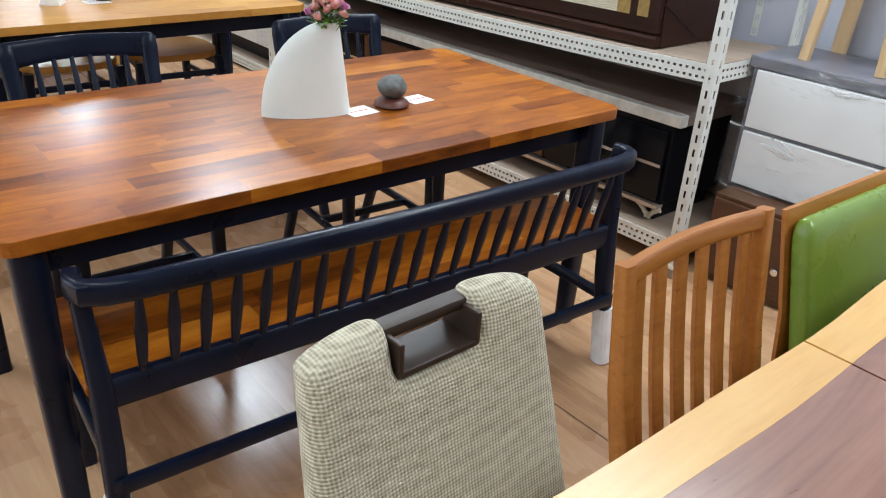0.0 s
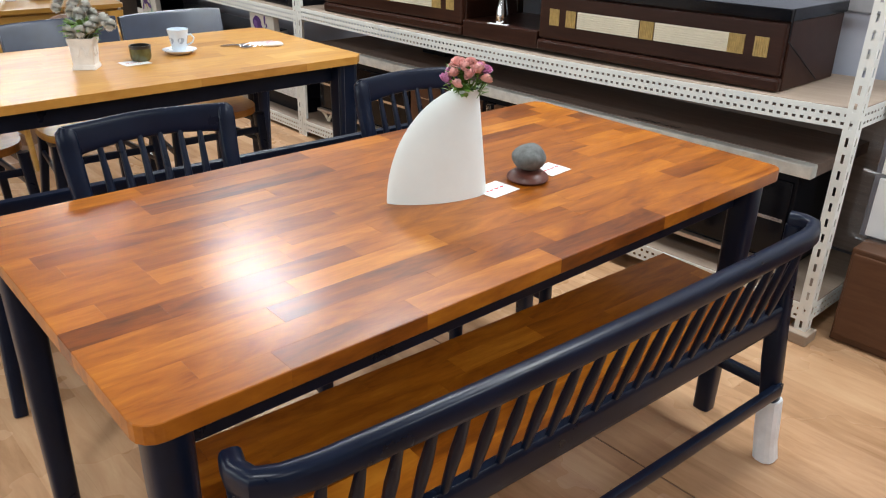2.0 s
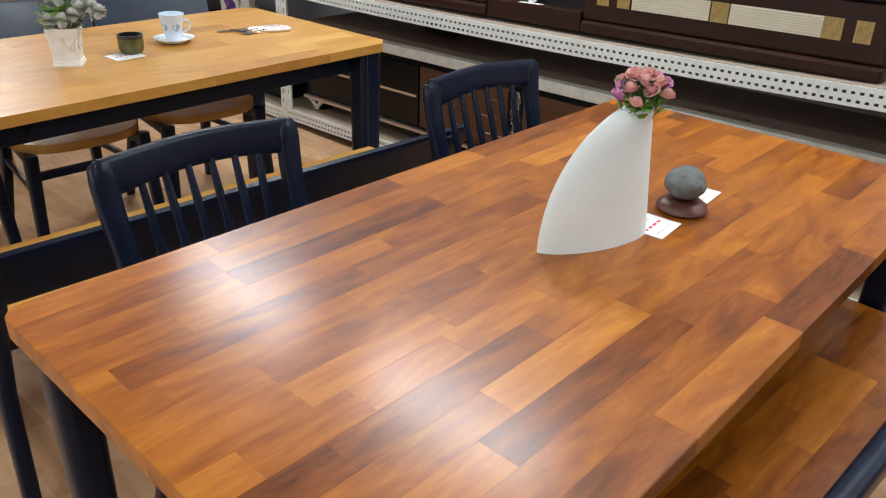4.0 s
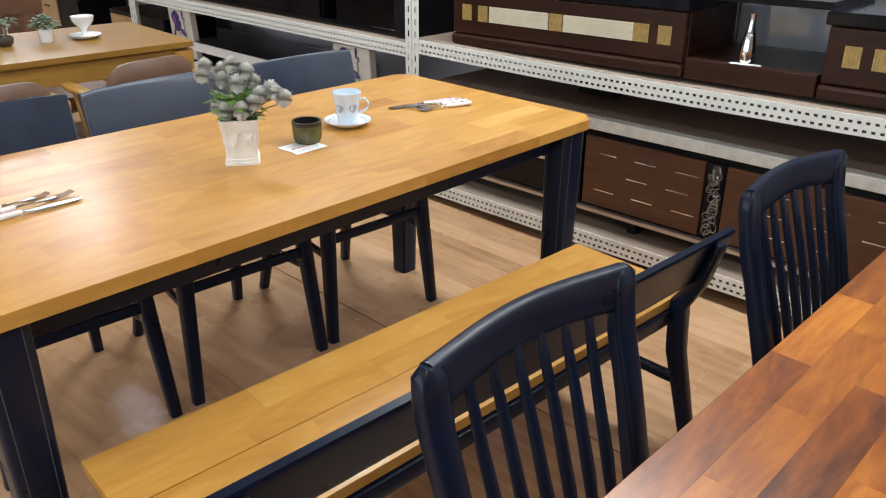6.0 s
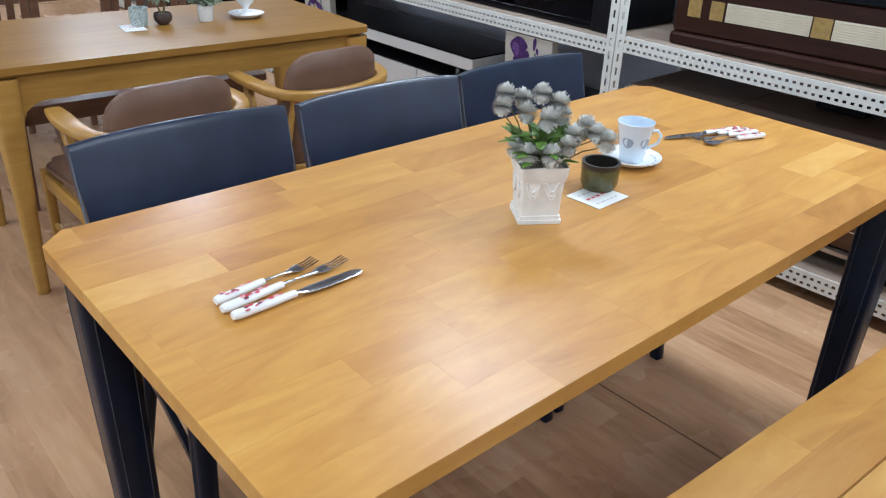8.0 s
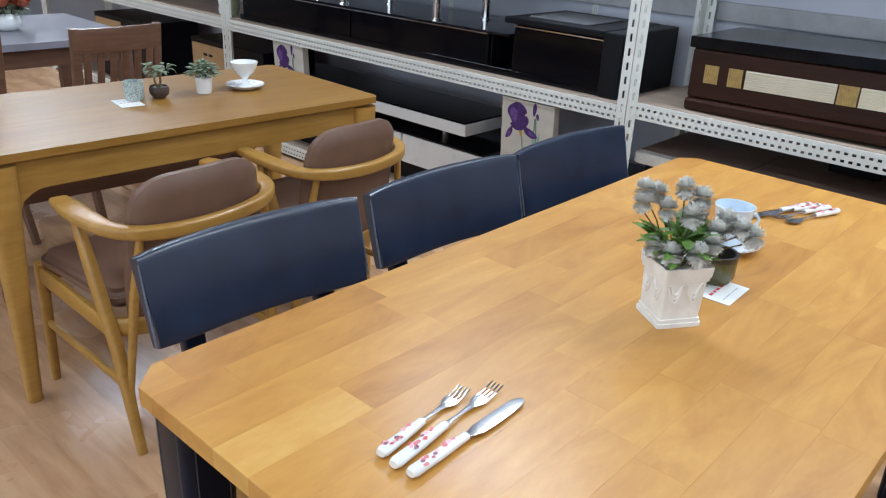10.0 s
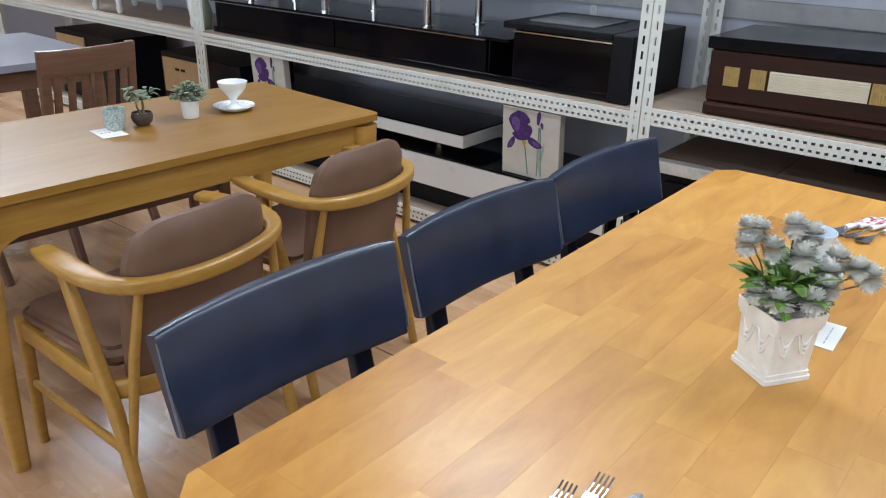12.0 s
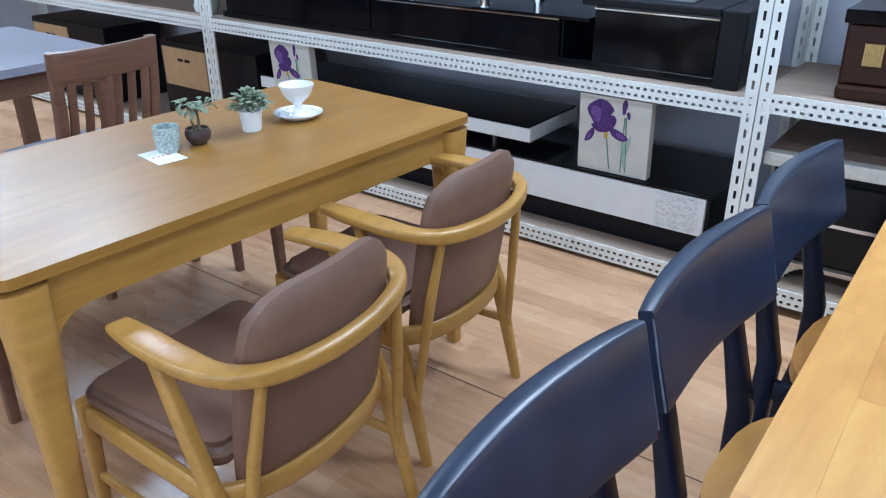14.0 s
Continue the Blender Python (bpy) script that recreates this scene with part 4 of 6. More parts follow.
chair = slat_chair(pose(1.912, 6.662, 0, 0, 0, 181), "dark walnut slat-back dining chair at the grey table", "walnut chairs at the grey table", WALNUT, 6, 0.385, 0.858, 0.105, plain("pale_grey_fabric", (0.36, 0.36, 0.40), rough=0.85, bumpy=0.4))
copy_thing(chair, pose(1.27, 6.70, 0, 0, 0, 180))
slat_chair(pose(1.672, 0.978, 0, 0, 0, -1), "teak-brown slat-back dining chair beside the live-edge table", "chairs at the live-edge table", TEAK, 6, 0.405, 0.862, 0.036, post=0.027, slat=0.031)

# fabric chair with a hand-hole in its back
fab = thing("upholstered_chair", pose(1.135, 1.025, 0, 0, 0, 1), "grey woven-fabric chair with a dark handle slot in its back", "chair", "chairs at the live-edge table")
b = bmesh.new()
HX0, HX1, HZ = -0.062, 0.062, 0.826


def fab_half(z):
    return 0.184 + 0.034 * (0.885 - z) / 0.4


cols = [-1, -0.93, -0.75, -0.55, HX0 / 0.182, -0.2, 0, 0.2, HX1 / 0.182, 0.55, 0.75, 0.93, 1]
rowsz = [0.36, 0.4, 0.48, 0.56, 0.64, 0.72, 0.78, HZ, 0.846, 0.872, 0.892]
grid = {}
for side in (0, 1):
    for j, z in enumerate(rowsz):
        for i, u in enumerate(cols):
            hw = fab_half(z)
            x = u * hw if abs(u) > 0.4 else u * 0.182
            top_round = 0.02 * max(0, (z - 0.85) / 0.04) ** 2 * abs(u) ** 6
            edge = max(0.0, 1 - abs(u) ** 14) * max(0.0, 1 - max(0, (z - 0.85) / 0.04) ** 3)
            th = 0.014 + 0.018 * edge ** 0.5
            y = -0.10 * (0.885 - z) / 0.4 + 0.012 * (1 - u * u)
            grid[side, j, i] = b.verts.new((x, y + (th if side else -th), z - top_round))


def fab_hole(j, i):
    return 4 <= i < 8 and j >= 7


for j in range(len(rowsz) - 1):
    for i in range(len(cols) - 1):
        if fab_hole(j, i):
            continue
        for side in (0, 1):
            b.faces.new([grid[side, a, c] for a, c in ((j, i), (j, i + 1), (j + 1, i + 1), (j + 1, i))])
for e in [e for e in b.edges if len(e.link_faces) == 1]:
    ks = [k for k, v in grid.items() if v in e.verts]
    if len(ks) == 2 and ks[0][0] == 0 and ks[1][0] == 0:
        o = [grid[1, k[1], k[2]] for k in ks]
        try:
            b.faces.new((grid[ks[0]], grid[ks[1]], o[1], o[0]))
        except ValueError:
            pass
for v in [v for v in b.verts if not v.link_faces]:
    b.verts.remove(v)
bmesh.ops.recalc_face_normals(b, faces=b.faces)
back = part("backrest", b, FABRIC, fab, "grey woven fabric back", smooth=True)
back.modifiers.new("soft", "SUBSURF").render_levels = 2
back.modifiers["soft"].levels = 2
DARKWOOD = plain("dark_brown_frame", (0.035, 0.02, 0.014), rough=0.42, spec=0.4)
part("handle_bar", sweep([(HX0 - 0.005, 0.012, 0.872), (HX1 + 0.005, 0.012, 0.872)], (0.03, 0.018), 12, 4), DARKWOOD, fab, "dark wooden hand-hold", smooth=True)
part("slot_lining", box((HX0 - 0.001, -0.033, HZ - 0.002), (HX1 + 0.001, 0.033, HZ + 0.008), 0.003), DARKWOOD, fab)
for sx in (HX0, HX1):
    part("slot_lining", box((sx - 0.004, -0.033, HZ), (sx + 0.004, 0.033, 0.874), 0.002), DARKWOOD, fab)
part("seat", slab([(x, y - 0.31) for x, y in round_rect(0.46, 0.44, 0.05, 5)], 0.38, 0.455, 0.02), FABRIC, fab)
for sx in (-0.19, 0.19):
    part("rear_leg", sweep([(sx, -0.02, 0), (sx, -0.11, 0.39)], [(0.028, 0.03), (0.034, 0.045)], 12, 4), DARKWOOD, fab, smooth=True)
    part("front_leg", sweep([(sx, -0.49, 0), (sx, -0.47, 0.39)], [(0.028, 0.03), (0.036, 0.04)], 12, 4), DARKWOOD, fab, smooth=True)

# green leather chair
grn = thing("upholstered_chair", pose(2.243, 0.985, 0, 0, 0, -2), "chair with green leather back and brown wooden frame", "chair", "chairs at the live-edge table")
part("backrest", sweep([(0, -0.10, 0.47), (0, -0.07, 0.6), (0, -0.034, 0.74), (0, -0.027, 0.77), (0, -0.022, 0.788), (0, -0.018, 0.798), (0, -0.016, 0.802)], [(0.46, 0.05), (0.462, 0.058), (0.462, 0.056), (0.46, 0.053), (0.452, 0.045), (0.438, 0.03), (0.42, 0.012)], 40, 6), GREEN_LEATHER, grn, "green leather back", smooth=True)
part("back_frame", sweep([(0, -0.055, 0.44), (0, -0.035, 0.6), (0, 0.015, 0.812)], (0.478, 0.013), 24, 8), TEAK, grn, "brown wooden back shell", smooth=True)
part("seat", slab([(x, y - 0.30) for x, y in round_rect(0.47, 0.44, 0.05, 5)], 0.40, 0.46, 0.015), GREEN_LEATHER, grn, "green leather seat")
for sx in (-0.2, 0.2):
    part("rear_leg", sweep([(sx, 0.02, 0), (sx, -0.06, 0.45)], [(0.028, 0.03), (0.036, 0.045)], 12, 4), TEAK, grn, smooth=True)
    part("front_leg", sweep([(sx, -0.49, 0), (sx, -0.47, 0.41)], [(0.028, 0.03), (0.036, 0.04)], 12, 4), TEAK, grn, smooth=True)

# dark wooden bench on the far side of the oak table
bench_three = thing("bench", pose(1.66, 6.30, 0, 0, 0, -3), "dark brown wooden bench pushed under the oak table", "bench")
part("seat", slab(round_rect(1.1, 0.34, 0.03), 0.395, 0.425, 0.006), WALNUT, bench_three)
for sx in (-0.48, 0.48):
    for sy in (-0.13, 0.13):
        part("leg", sweep([(sx, sy, 0), (sx * 0.98, sy * 0.95, 0.4)], [(0.03, 0.03), (0.042, 0.042)], 12, 4), WALNUT, bench_three, smooth=True)
part("rail", box((-0.46, -0.12, 0.34), (0.46, -0.10, 0.395)), WALNUT, bench_three)

# ---- cabinets on the shelving ----


def decor_strip(parent, x, z0, z1, spans):
    """Gold and cream corrugated inlays on a drawer front; spans: (y0, y1, gold)."""
    for y0, y1, gold in spans:
        lo, hi = min(y0, y1), max(y0, y1)
        k = max(3, int((hi - lo) / 0.007)) if gold else 8
        a0, a1 = (lo, hi) if gold else (z0, z1)
        prof = []
        for i in range(k):
            p, q = a0 + (a1 - a0) * i / k, a0 + (a1 - a0) * (i + 0.6) / k
            prof += [(0.002, p), (0.0045, p + (q - p) * 0.2), (0.0045, q - (q - p) * 0.2), (0.002, q)]
        prof += [(0.002, a1), (-0.001, a1), (-0.001, a0)]
        b = bmesh.new()
        ends = [[b.verts.new((x - d, u, e) if gold else (x - d, e, u)) for d, u in prof] for e in ((z0, z1) if gold else (lo, hi))]
        for i in range(len(prof)):
            j = (i + 1) % len(prof)
            b.faces.new((ends[0][i], ends[0][j], ends[1][j], ends[1][i]))
        b.faces.new(ends[0])
        b.faces.new(ends[1])
        if gold:
            part("gold_inlay", b, GOLD, parent, "straw-coloured ribbed inlay")
        else:
            part("cream_inlay", b, CREAM, parent, "cream ribbed inlay")


SH, SLOW = -1.117, -0.80  # slopes of the first bay's decks, in degrees
console = thing("media_console", pose(3.0, 3.355, zmid(3.355) - 0.003, SH), "dark wenge media console with cream and gold inlays and glass middle", "cabinet")


def inlay_cabinet(name, y0, y1):
    body = part(name, box((0.075, y0, 0.0), (0.46, y1, 0.222), 0.004), WENGE, console)
    part("drawer_front", box((0.05, y0 + 0.006, 0.05), (0.075, y1 - 0.006, 0.218), 0.006), WENGE, body)
    part("plinth_moulding", box((0.042, y0, 0.0), (0.078, y1, 0.046), 0.012), WENGE, body)
    part("black_top", box((0.04, y0 - 0.006, 0.223), (0.47, y1 + 0.006, 0.262), 0.004), BLACK, body)
    s = [(-0.0, 0.05, True), (0.085, 0.135, True), (0.145, 0.435, False), (0.44, 0.50, True), (0.505, 0.80, False), (0.80, 0.86, True), (0.895, 0.945, True)]
    k = (y1 - y0 - 0.115) / 0.945
    for a, c, g in s:
        decor_strip(body, 0.05, 0.105, 0.168, [(y1 - 0.06 - a * k, y1 - 0.06 - c * k, g)])
    return body


inlay_cabinet("cabinet_body", 0.20, 1.287)
inlay_cabinet("cabinet_body", -1.285, -0.25)
part("middle_shelf", box((0.05, -0.246, 0.0), (0.46, 0.196, 0.072), 0.005), WENGE, console)
part("glass_pane", box((0.40, -0.24, 0.075), (0.406, 0.19, 0.30)), GLASS, console, "clear glass back pane")
part("bridge_shelf", box((0.06, -0.25, 0.262), (0.45, 0.20, 0.285), 0.003), BLACK, console)

bottle = thing("bottle_vase", pose(3.10, 3.36, zmid(3.36) + 0.0695), "slim silver bottle vase standing on the dark console", "vase")
part("body", lathe([(0, 0), (0.026, 0), (0.028, 0.01), (0.026, 0.05), (0.018, 0.09), (0.011, 0.12), (0.012, 0.155), (0.010, 0.156), (0.008, 0.12), (0.0, 0.1)], 24), CHROME, bottle, smooth=True)
tagc = thing("price_card", pose(3.065, 3.345, zmid(3.36) + 0.0695, 0, 0, 12), "white price card lying before the silver bottle", "card", "price cards")
part("card", box((-0.012, -0.05, 0), (0.012, 0.05, 0.001)), PAPER, tagc)
tagc = thing("cable", pose(3.3, 2.06, zmid(2.06) + 0.262), "thin black cable along the console's edge", "cable")
part("wire", sweep([(0.0, 0.0, -0.25), (-0.26, 0.002, -0.1), (-0.262, 0.0, 0.0)], (0.005, 0.005), 8), BLACKMATT, tagc)

# low cabinet with a pale stone edge, under the first bay
low_cab = thing("low_cabinet", pose(3.0, 3.355, zlow(3.355) + 0.003, SLOW), "long low cabinet with pale stone edge, brown fronts and metal inlays", "cabinet")
ly0, ly1 = -1.46, 1.445
part("top_board", box((0.09, ly0, 0.404), (0.50, 1.02, 0.448), 0.002), GREYWOOD, low_cab, "weathered grey-brown wooden top")
part("top_board", box((0.09, 1.024, 0.404), (0.50, ly1, 0.448), 0.002), GREYWOOD, low_cab)
part("stone_edge", box((0.045, ly0, 0.401), (0.09, ly1, 0.447), 0.006), MARBLE, low_cab, "pale stone front edge")
part("body", box((0.085, ly0 + 0.05, 0.075), (0.48, ly1 - 0.03, 0.401), 0.003), BLACKMATT, low_cab)
fronts = [(-1.40, -0.80, BLACK), (-0.79, -0.015, BROWN_PANEL), (0.065, 0.57, BROWN_PANEL), (0.58, 1.39, BLACK)]
for y0, y1, m_ in fronts:
    fr = part("door", box((0.066, y0, 0.09), (0.085, y1, 0.369), 0.004), m_, low_cab, "brown wooden door with thin metal inlays" if m_ is BROWN_PANEL else "glossy black door")
    if m_ is BROWN_PANEL:
        rr = random.Random(int(y0 * 100))
        for row in range(3):
            zz = 0.155 + 0.075 * row
            y = y0 + 0.02 + 0.03 * (row % 2)
            while y < y1 - 0.12:
                part("metal_inlay", box((0.0645, y, zz), (0.067, y + 0.09, zz + 0.004)), CHROME, fr)
                y += 0.17
    else:
        part("metal_inlay", box((0.0645, y0 + 0.01, 0.225), (0.067, y1 - 0.01, 0.237)), CHROME, fr)
fil = part("fretwork_panel", box((0.072, -0.012, 0.09), (0.085, 0.062, 0.371), 0.002), BLACK, low_cab, "black panel with silver scrollwork")
rr = random.Random(5)
for k in range(26):
    rad = rr.choice((0.010, 0.014, 0.018))
    cy, cz = rr.uniform(0.002 + rad * 0.6, 0.048 - rad * 0.3), 0.103 + 0.255 * k / 26
    ring = [(0.071, cy + rad * math.cos(a), cz + rad * math.sin(a)) for a in [2 * math.pi * q / 14 for q in range(15)]]
    part("scroll", sweep(ring, (0.0022, 0.003), 6, up=(1, 0, 0)), CHROME, fil)
part("base_strip", box((0.06, ly0 + 0.05, 0.06), (0.10, ly1 - 0.03, 0.076), 0.002), plain("champagne_strip", (0.52, 0.42, 0.34), rough=0.35, metal=0.4), low_cab, "champagne-coloured metal strip")
for yy in (-1.36, -0.3, 0.35, 1.34):
    ft = part("foot", box((0.1, yy - 0.02, 0.0), (0.46, yy + 0.02, 0.06), 0.003), BLACKMATT, low_cab)
    for s_ in (-1, 1) if abs(yy) > 1 else ():
        pts = [(0.085, yy + s_ * (0.005 + 0.05 * (q / 12)), 0.006 + 0.052 * (q / 12) ** 0.5 + 0.006 * math.sin(q * 1.5)) for q in range(13)]
        part("bracket", sweep(pts, (0.012, 0.02), 8), CREAM, ft, "pale carved bracket")
for k in range(9):
    yy = -0.92 + 0.022 * k
    if k in (3,):
        continue
    part("writing", box((0.0965, yy - 0.007, 0.4505), (0.125 - 0.006 * (k % 3), yy - 0.004, 0.4512)), BLACKMATT, low_cab)
    part("writing", box((0.10 + 0.006 * (k % 2), yy - 0.007, 0.4505), (0.105 + 0.006 * (k % 2), yy + 0.008, 0.4512)), BLACKMATT, low_cab)

carton = thing("small_box", pose(3.43, 4.10, zlow(4.1) + 0.4505), "small dark box on the grey-brown cabinet top", "box")
part("body", box((-0.06, -0.09, 0), (0.06, 0.09, 0.045), 0.004), BLACKMATT, carton)

# long black media console on the second bay
tv = thing("media_console", pose(3.0, 0, 0.7175), "long glossy black media console with chrome posts and glass tier", "cabinet")
part("base_board", box((0.06, 4.93, 0.0), (0.47, 7.48, 0.03), 0.003), BLACK, tv)
part("right_block", box((0.05, 4.925, 0.0), (0.50, 5.012, 0.248), 0.006), BLACKMATT, tv)
part("right_cabinet", box((0.085, 5.012, 0.03), (0.49, 5.46, 0.235), 0.003), BLACK, tv)
part("right_top", box((0.05, 5.012, 0.224), (0.50, 5.50, 0.25), 0.005), BLACKMATT, tv)
part("door", box((0.066, 5.016, 0.012), (0.085, 5.455, 0.208), 0.003), BLACK, tv)
part("metal_trim", box((0.060, 5.016, 0.212), (0.085, 5.455, 0.217)), CHROME, tv, "thin chrome strip")
part("left_cabinet", box((0.085, 5.585, 0.03), (0.47, 7.46, 0.165), 0.003), BLACKMATT, tv)
for a, c in ((5.59, 6.50), (6.51, 7.455)):
    part("door", box((0.066, a, 0.012), (0.085, c, 0.16), 0.003), BLACK, tv)
part("left_top", box((0.05, 5.47, 0.166), (0.48, 7.48, 0.178), 0.003), BLACK, tv, "glossy black glass top")
part("metal_trim", box((0.046, 5.585, 0.163), (0.052, 7.47, 0.168)), CHROME, tv, "thin chrome strip")
for px, py in ((0.10, 5.94), (0.34, 5.84), (0.12, 6.62), (0.34, 6.5), (0.12, 7.2), (0.34, 7.1)):
    part("chrome_post", lathe([(0, 0.178), (0.03, 0.178), (0.03, 0.184), (0.02, 0.186), (0.02, 0.335), (0, 0.335)], 20, centre=(px, py, 0)), CHROME, tv, "short chrome post", smooth=True)
part("upper_tier", box((0.05, 5.50, 0.336), (0.46, 7.46, 0.352), 0.003), BLACK, tv)
part("speaker_grille", box((0.12, 5.13, 0.250), (0.40, 5.42, 0.256), 0.002), plain("grey_mesh", (0.13, 0.13, 0.14), rough=0.5), tv)

# white and black low media bench under the second bay
mb = thing("media_bench", pose(3.0, 0, 0.082), "low media bench with white fronts, black glass top and floating shelf", "cabinet")
part("plinth", box((0.10, 4.98, 0.0), (0.46, 7.3, 0.09), 0.003), BLACKMATT, mb)
part("body", box((0.078, 4.96, 0.09), (0.50, 7.32, 0.245), 0.003), BLACKMATT, mb)
part("white_front", box((0.058, 4.972, 0.10), (0.078, 6.10, 0.243), 0.003), WHITE_BOARD, mb, "white lacquered front")
part("white_front", box((0.058, 6.11, 0.10), (0.078, 7.30, 0.243), 0.003), WHITE_BOARD, mb, "white lacquered front")
part("glass_top", box((0.056, 4.955, 0.246), (0.51, 7.325, 0.256), 0.002), BLACK, mb, "glossy black glass top")
tex = bmesh.new()
rr = random.Random(9)
for k in range(220):
    cy, cz, w = rr.uniform(4.99, 5.15), rr.uniform(0.108, 0.236), rr.uniform(0.004, 0.012)
    box((0.0562, cy - w / 2, cz - 0.002), (0.0585, cy + w / 2, cz + 0.002), bm=tex)
part("textured_patch", tex, plain("pearl_relief", (0.72, 0.73, 0.74), rough=0.45, bumpy=0), mb, "raised floral texture")
sh = part("floating_shelf", box((0.06, 5.69, 0.315), (0.46, 7.25, 0.370), 0.003), WHITE_BOARD, mb, "white shelf with black glass top")
part("shelf_glass", box((0.066, 5.70, 0.3705), (0.455, 7.245, 0.378), 0.001), BLACK, sh)
for py in (5.95, 7.0):
    part("column", lathe([(0, 0.256), (0.025, 0.256), (0.025, 0.315), (0, 0.315)], 20, centre=(0.22, py, 0)), CHROME, mb, smooth=True)


IRIS_LIGHT = plain("iris_lilac", (0.17, 0.085, 0.32), rough=0.7, vary=0.4, scale=60, bumpy=0)
IRIS_WASH = plain("green_wash", (0.38, 0.52, 0.46), rough=0.7, vary=0.2, bumpy=0)


def iris_canvas(y0, y1, z0, z1, x, label):
    p = thing("canvas_picture", pose(x, (y0 + y1) / 2, z0, 0, -3.5), label, "picture", "iris canvases")
    w, h = (y1 - y0), (z1 - z0)
    part("canvas", box((0, -w / 2, 0), (0.04, w / 2, h), 0.003), CANVAS, p)

    def petal(cy, cz, ry, rz, tilt, material, layer):
        pts = []
        for k in range(18):
            a = 2 * math.pi * k / 18
            u, v = ry * math.cos(a) * (1 + 0.15 * math.sin(3 * a)), rz * math.sin(a)
            t = radians(tilt)
            pts.append((cy + u * math.cos(t) - v * math.sin(t), cz + u * math.sin(t) + v * math.cos(t)))
        bb = bmesh.new()
        vs = [bb.verts.new((-0.0006 - 0.0004 * layer, -(q[0]) * w, q[1] * h)) for q in pts]
        bb.faces.new(vs)
        part("painted_petal", thicken(bb, 0.0003), material, p)
    petal(-0.20, 0.78, 0.17, 0.17, 8, IRIS, 1)
    petal(-0.14, 0.86, 0.13, 0.09, -25, IRIS, 2)
    petal(-0.16, 0.60, 0.15, 0.07, 4, IRIS, 2)
    petal(-0.33, 0.47, 0.11, 0.045, 58, IRIS, 3)
    petal(0.07, 0.53, 0.14, 0.06, -22, IRIS, 2)
    petal(-0.03, 0.68, 0.06, 0.10, -12, IRIS, 3)
    petal(0.14, 0.90, 0.035, 0.10, -6, IRIS, 1)
    petal(0.20, 0.80, 0.025, 0.05, 14, IRIS, 1)
    petal(-0.25, 0.76, 0.07, 0.11, 12, IRIS_LIGHT, 4)
    petal(0.10, 0.52, 0.07, 0.03, -22, IRIS_LIGHT, 4)
    petal(-0.34, 0.45, 0.06, 0.02, 58, IRIS_LIGHT, 4)
    petal(-0.10, 0.50, 0.030, 0.045, 0, YELLOW, 4)
    petal(0.16, 0.30, 0.03, 0.22, 6, IRIS_WASH, 1)
    petal(0.22, 0.42, 0.02, 0.14, -10, IRIS_WASH, 1)
    for ax, k in ((-0.03, -0.06), (0.13, 0.02), (0.20, -0.03)):
        part("painted_stem", sweep([(-0.0008, -(ax + k * q / 6) * w, (0.05 + 0.42 * q / 6 + (0.3 if ax > 0 else 0) * q / 6) * h) for q in range(7)], (0.006, 0.0012), 6, up=(1, 0, 0)), IRIS_STEM, p)
    return p


iris_canvas(5.205, 5.485, 0.340, 0.632, 3.075, "square canvas painting of a violet iris leaning on the shelf")
iris_canvas(6.88, 7.15, 0.340, 0.64, 3.065, "square canvas painting of a violet iris beside black cabinets")

for yb0, yb1, x, lab in ((7.66, 8.09, 3.07, "tan-fronted drawer box with black frame on the lower shelf"), (9.0, 9.45, 3.07, "tan-fronted drawer box with black frame on the lower shelf")):
    d = thing("drawer_box", pose(x, 0, 0.078), lab, "box", "tan drawer boxes")
    part("frame", box((0.012, yb0 - 0.36, 0.004), (0.40, yb1, 0.46), 0.004), BLACKMATT, d)
    part("front", box((0.0, yb0 + 0.03, 0.22), (0.012, yb1 - 0.03, 0.43), 0.003), KRAFT, d, "tan board front")
    part("handle_slot", box((-0.003, (yb0 + yb1) / 2 - 0.05, 0.36), (0.0, (yb0 + yb1) / 2 - 0.01, 0.375)), BLACKMATT, d)
    part("handle_slot", box((-0.003, (yb0 + yb1) / 2 + 0.01, 0.36), (0.0, (yb0 + yb1) / 2 + 0.05, 0.375)), BLACKMATT, d)

side = thing("side_table", pose(3.22, 8.25, 0.7175), "small white side table with turned legs on the shelf", "table")
part("top", slab(round_rect(0.36, 1.2, 0.03), 0.16, 0.19, 0.006), WHITE_BOARD, side)
for py in (-0.55, 0.25, 0.55):
    for px in (-0.14, 0.14):
        part("leg", lathe([(0, 0), (0.014, 0), (0.022, 0.03), (0.016, 0.05), (0.026, 0.12), (0.026, 0.16), (0, 0.16)], 16, centre=(px, py, 0)), WHITE_BOARD, side, smooth=True)
jar = thing("green_vase", pose(3.10, 7.62, 0.7175), "pale green ceramic vase at the shelf's edge", "vase")
part("body", lathe([(0, 0), (0.03, 0), (0.045, 0.04), (0.05, 0.09), (0.035, 0.14), (0.028, 0.18), (0.024, 0.18), (0.0, 0.12)], 24), plain("pale_green_glaze", (0.42, 0.46, 0.33), rough=0.25, coat=0.3), jar, smooth=True)

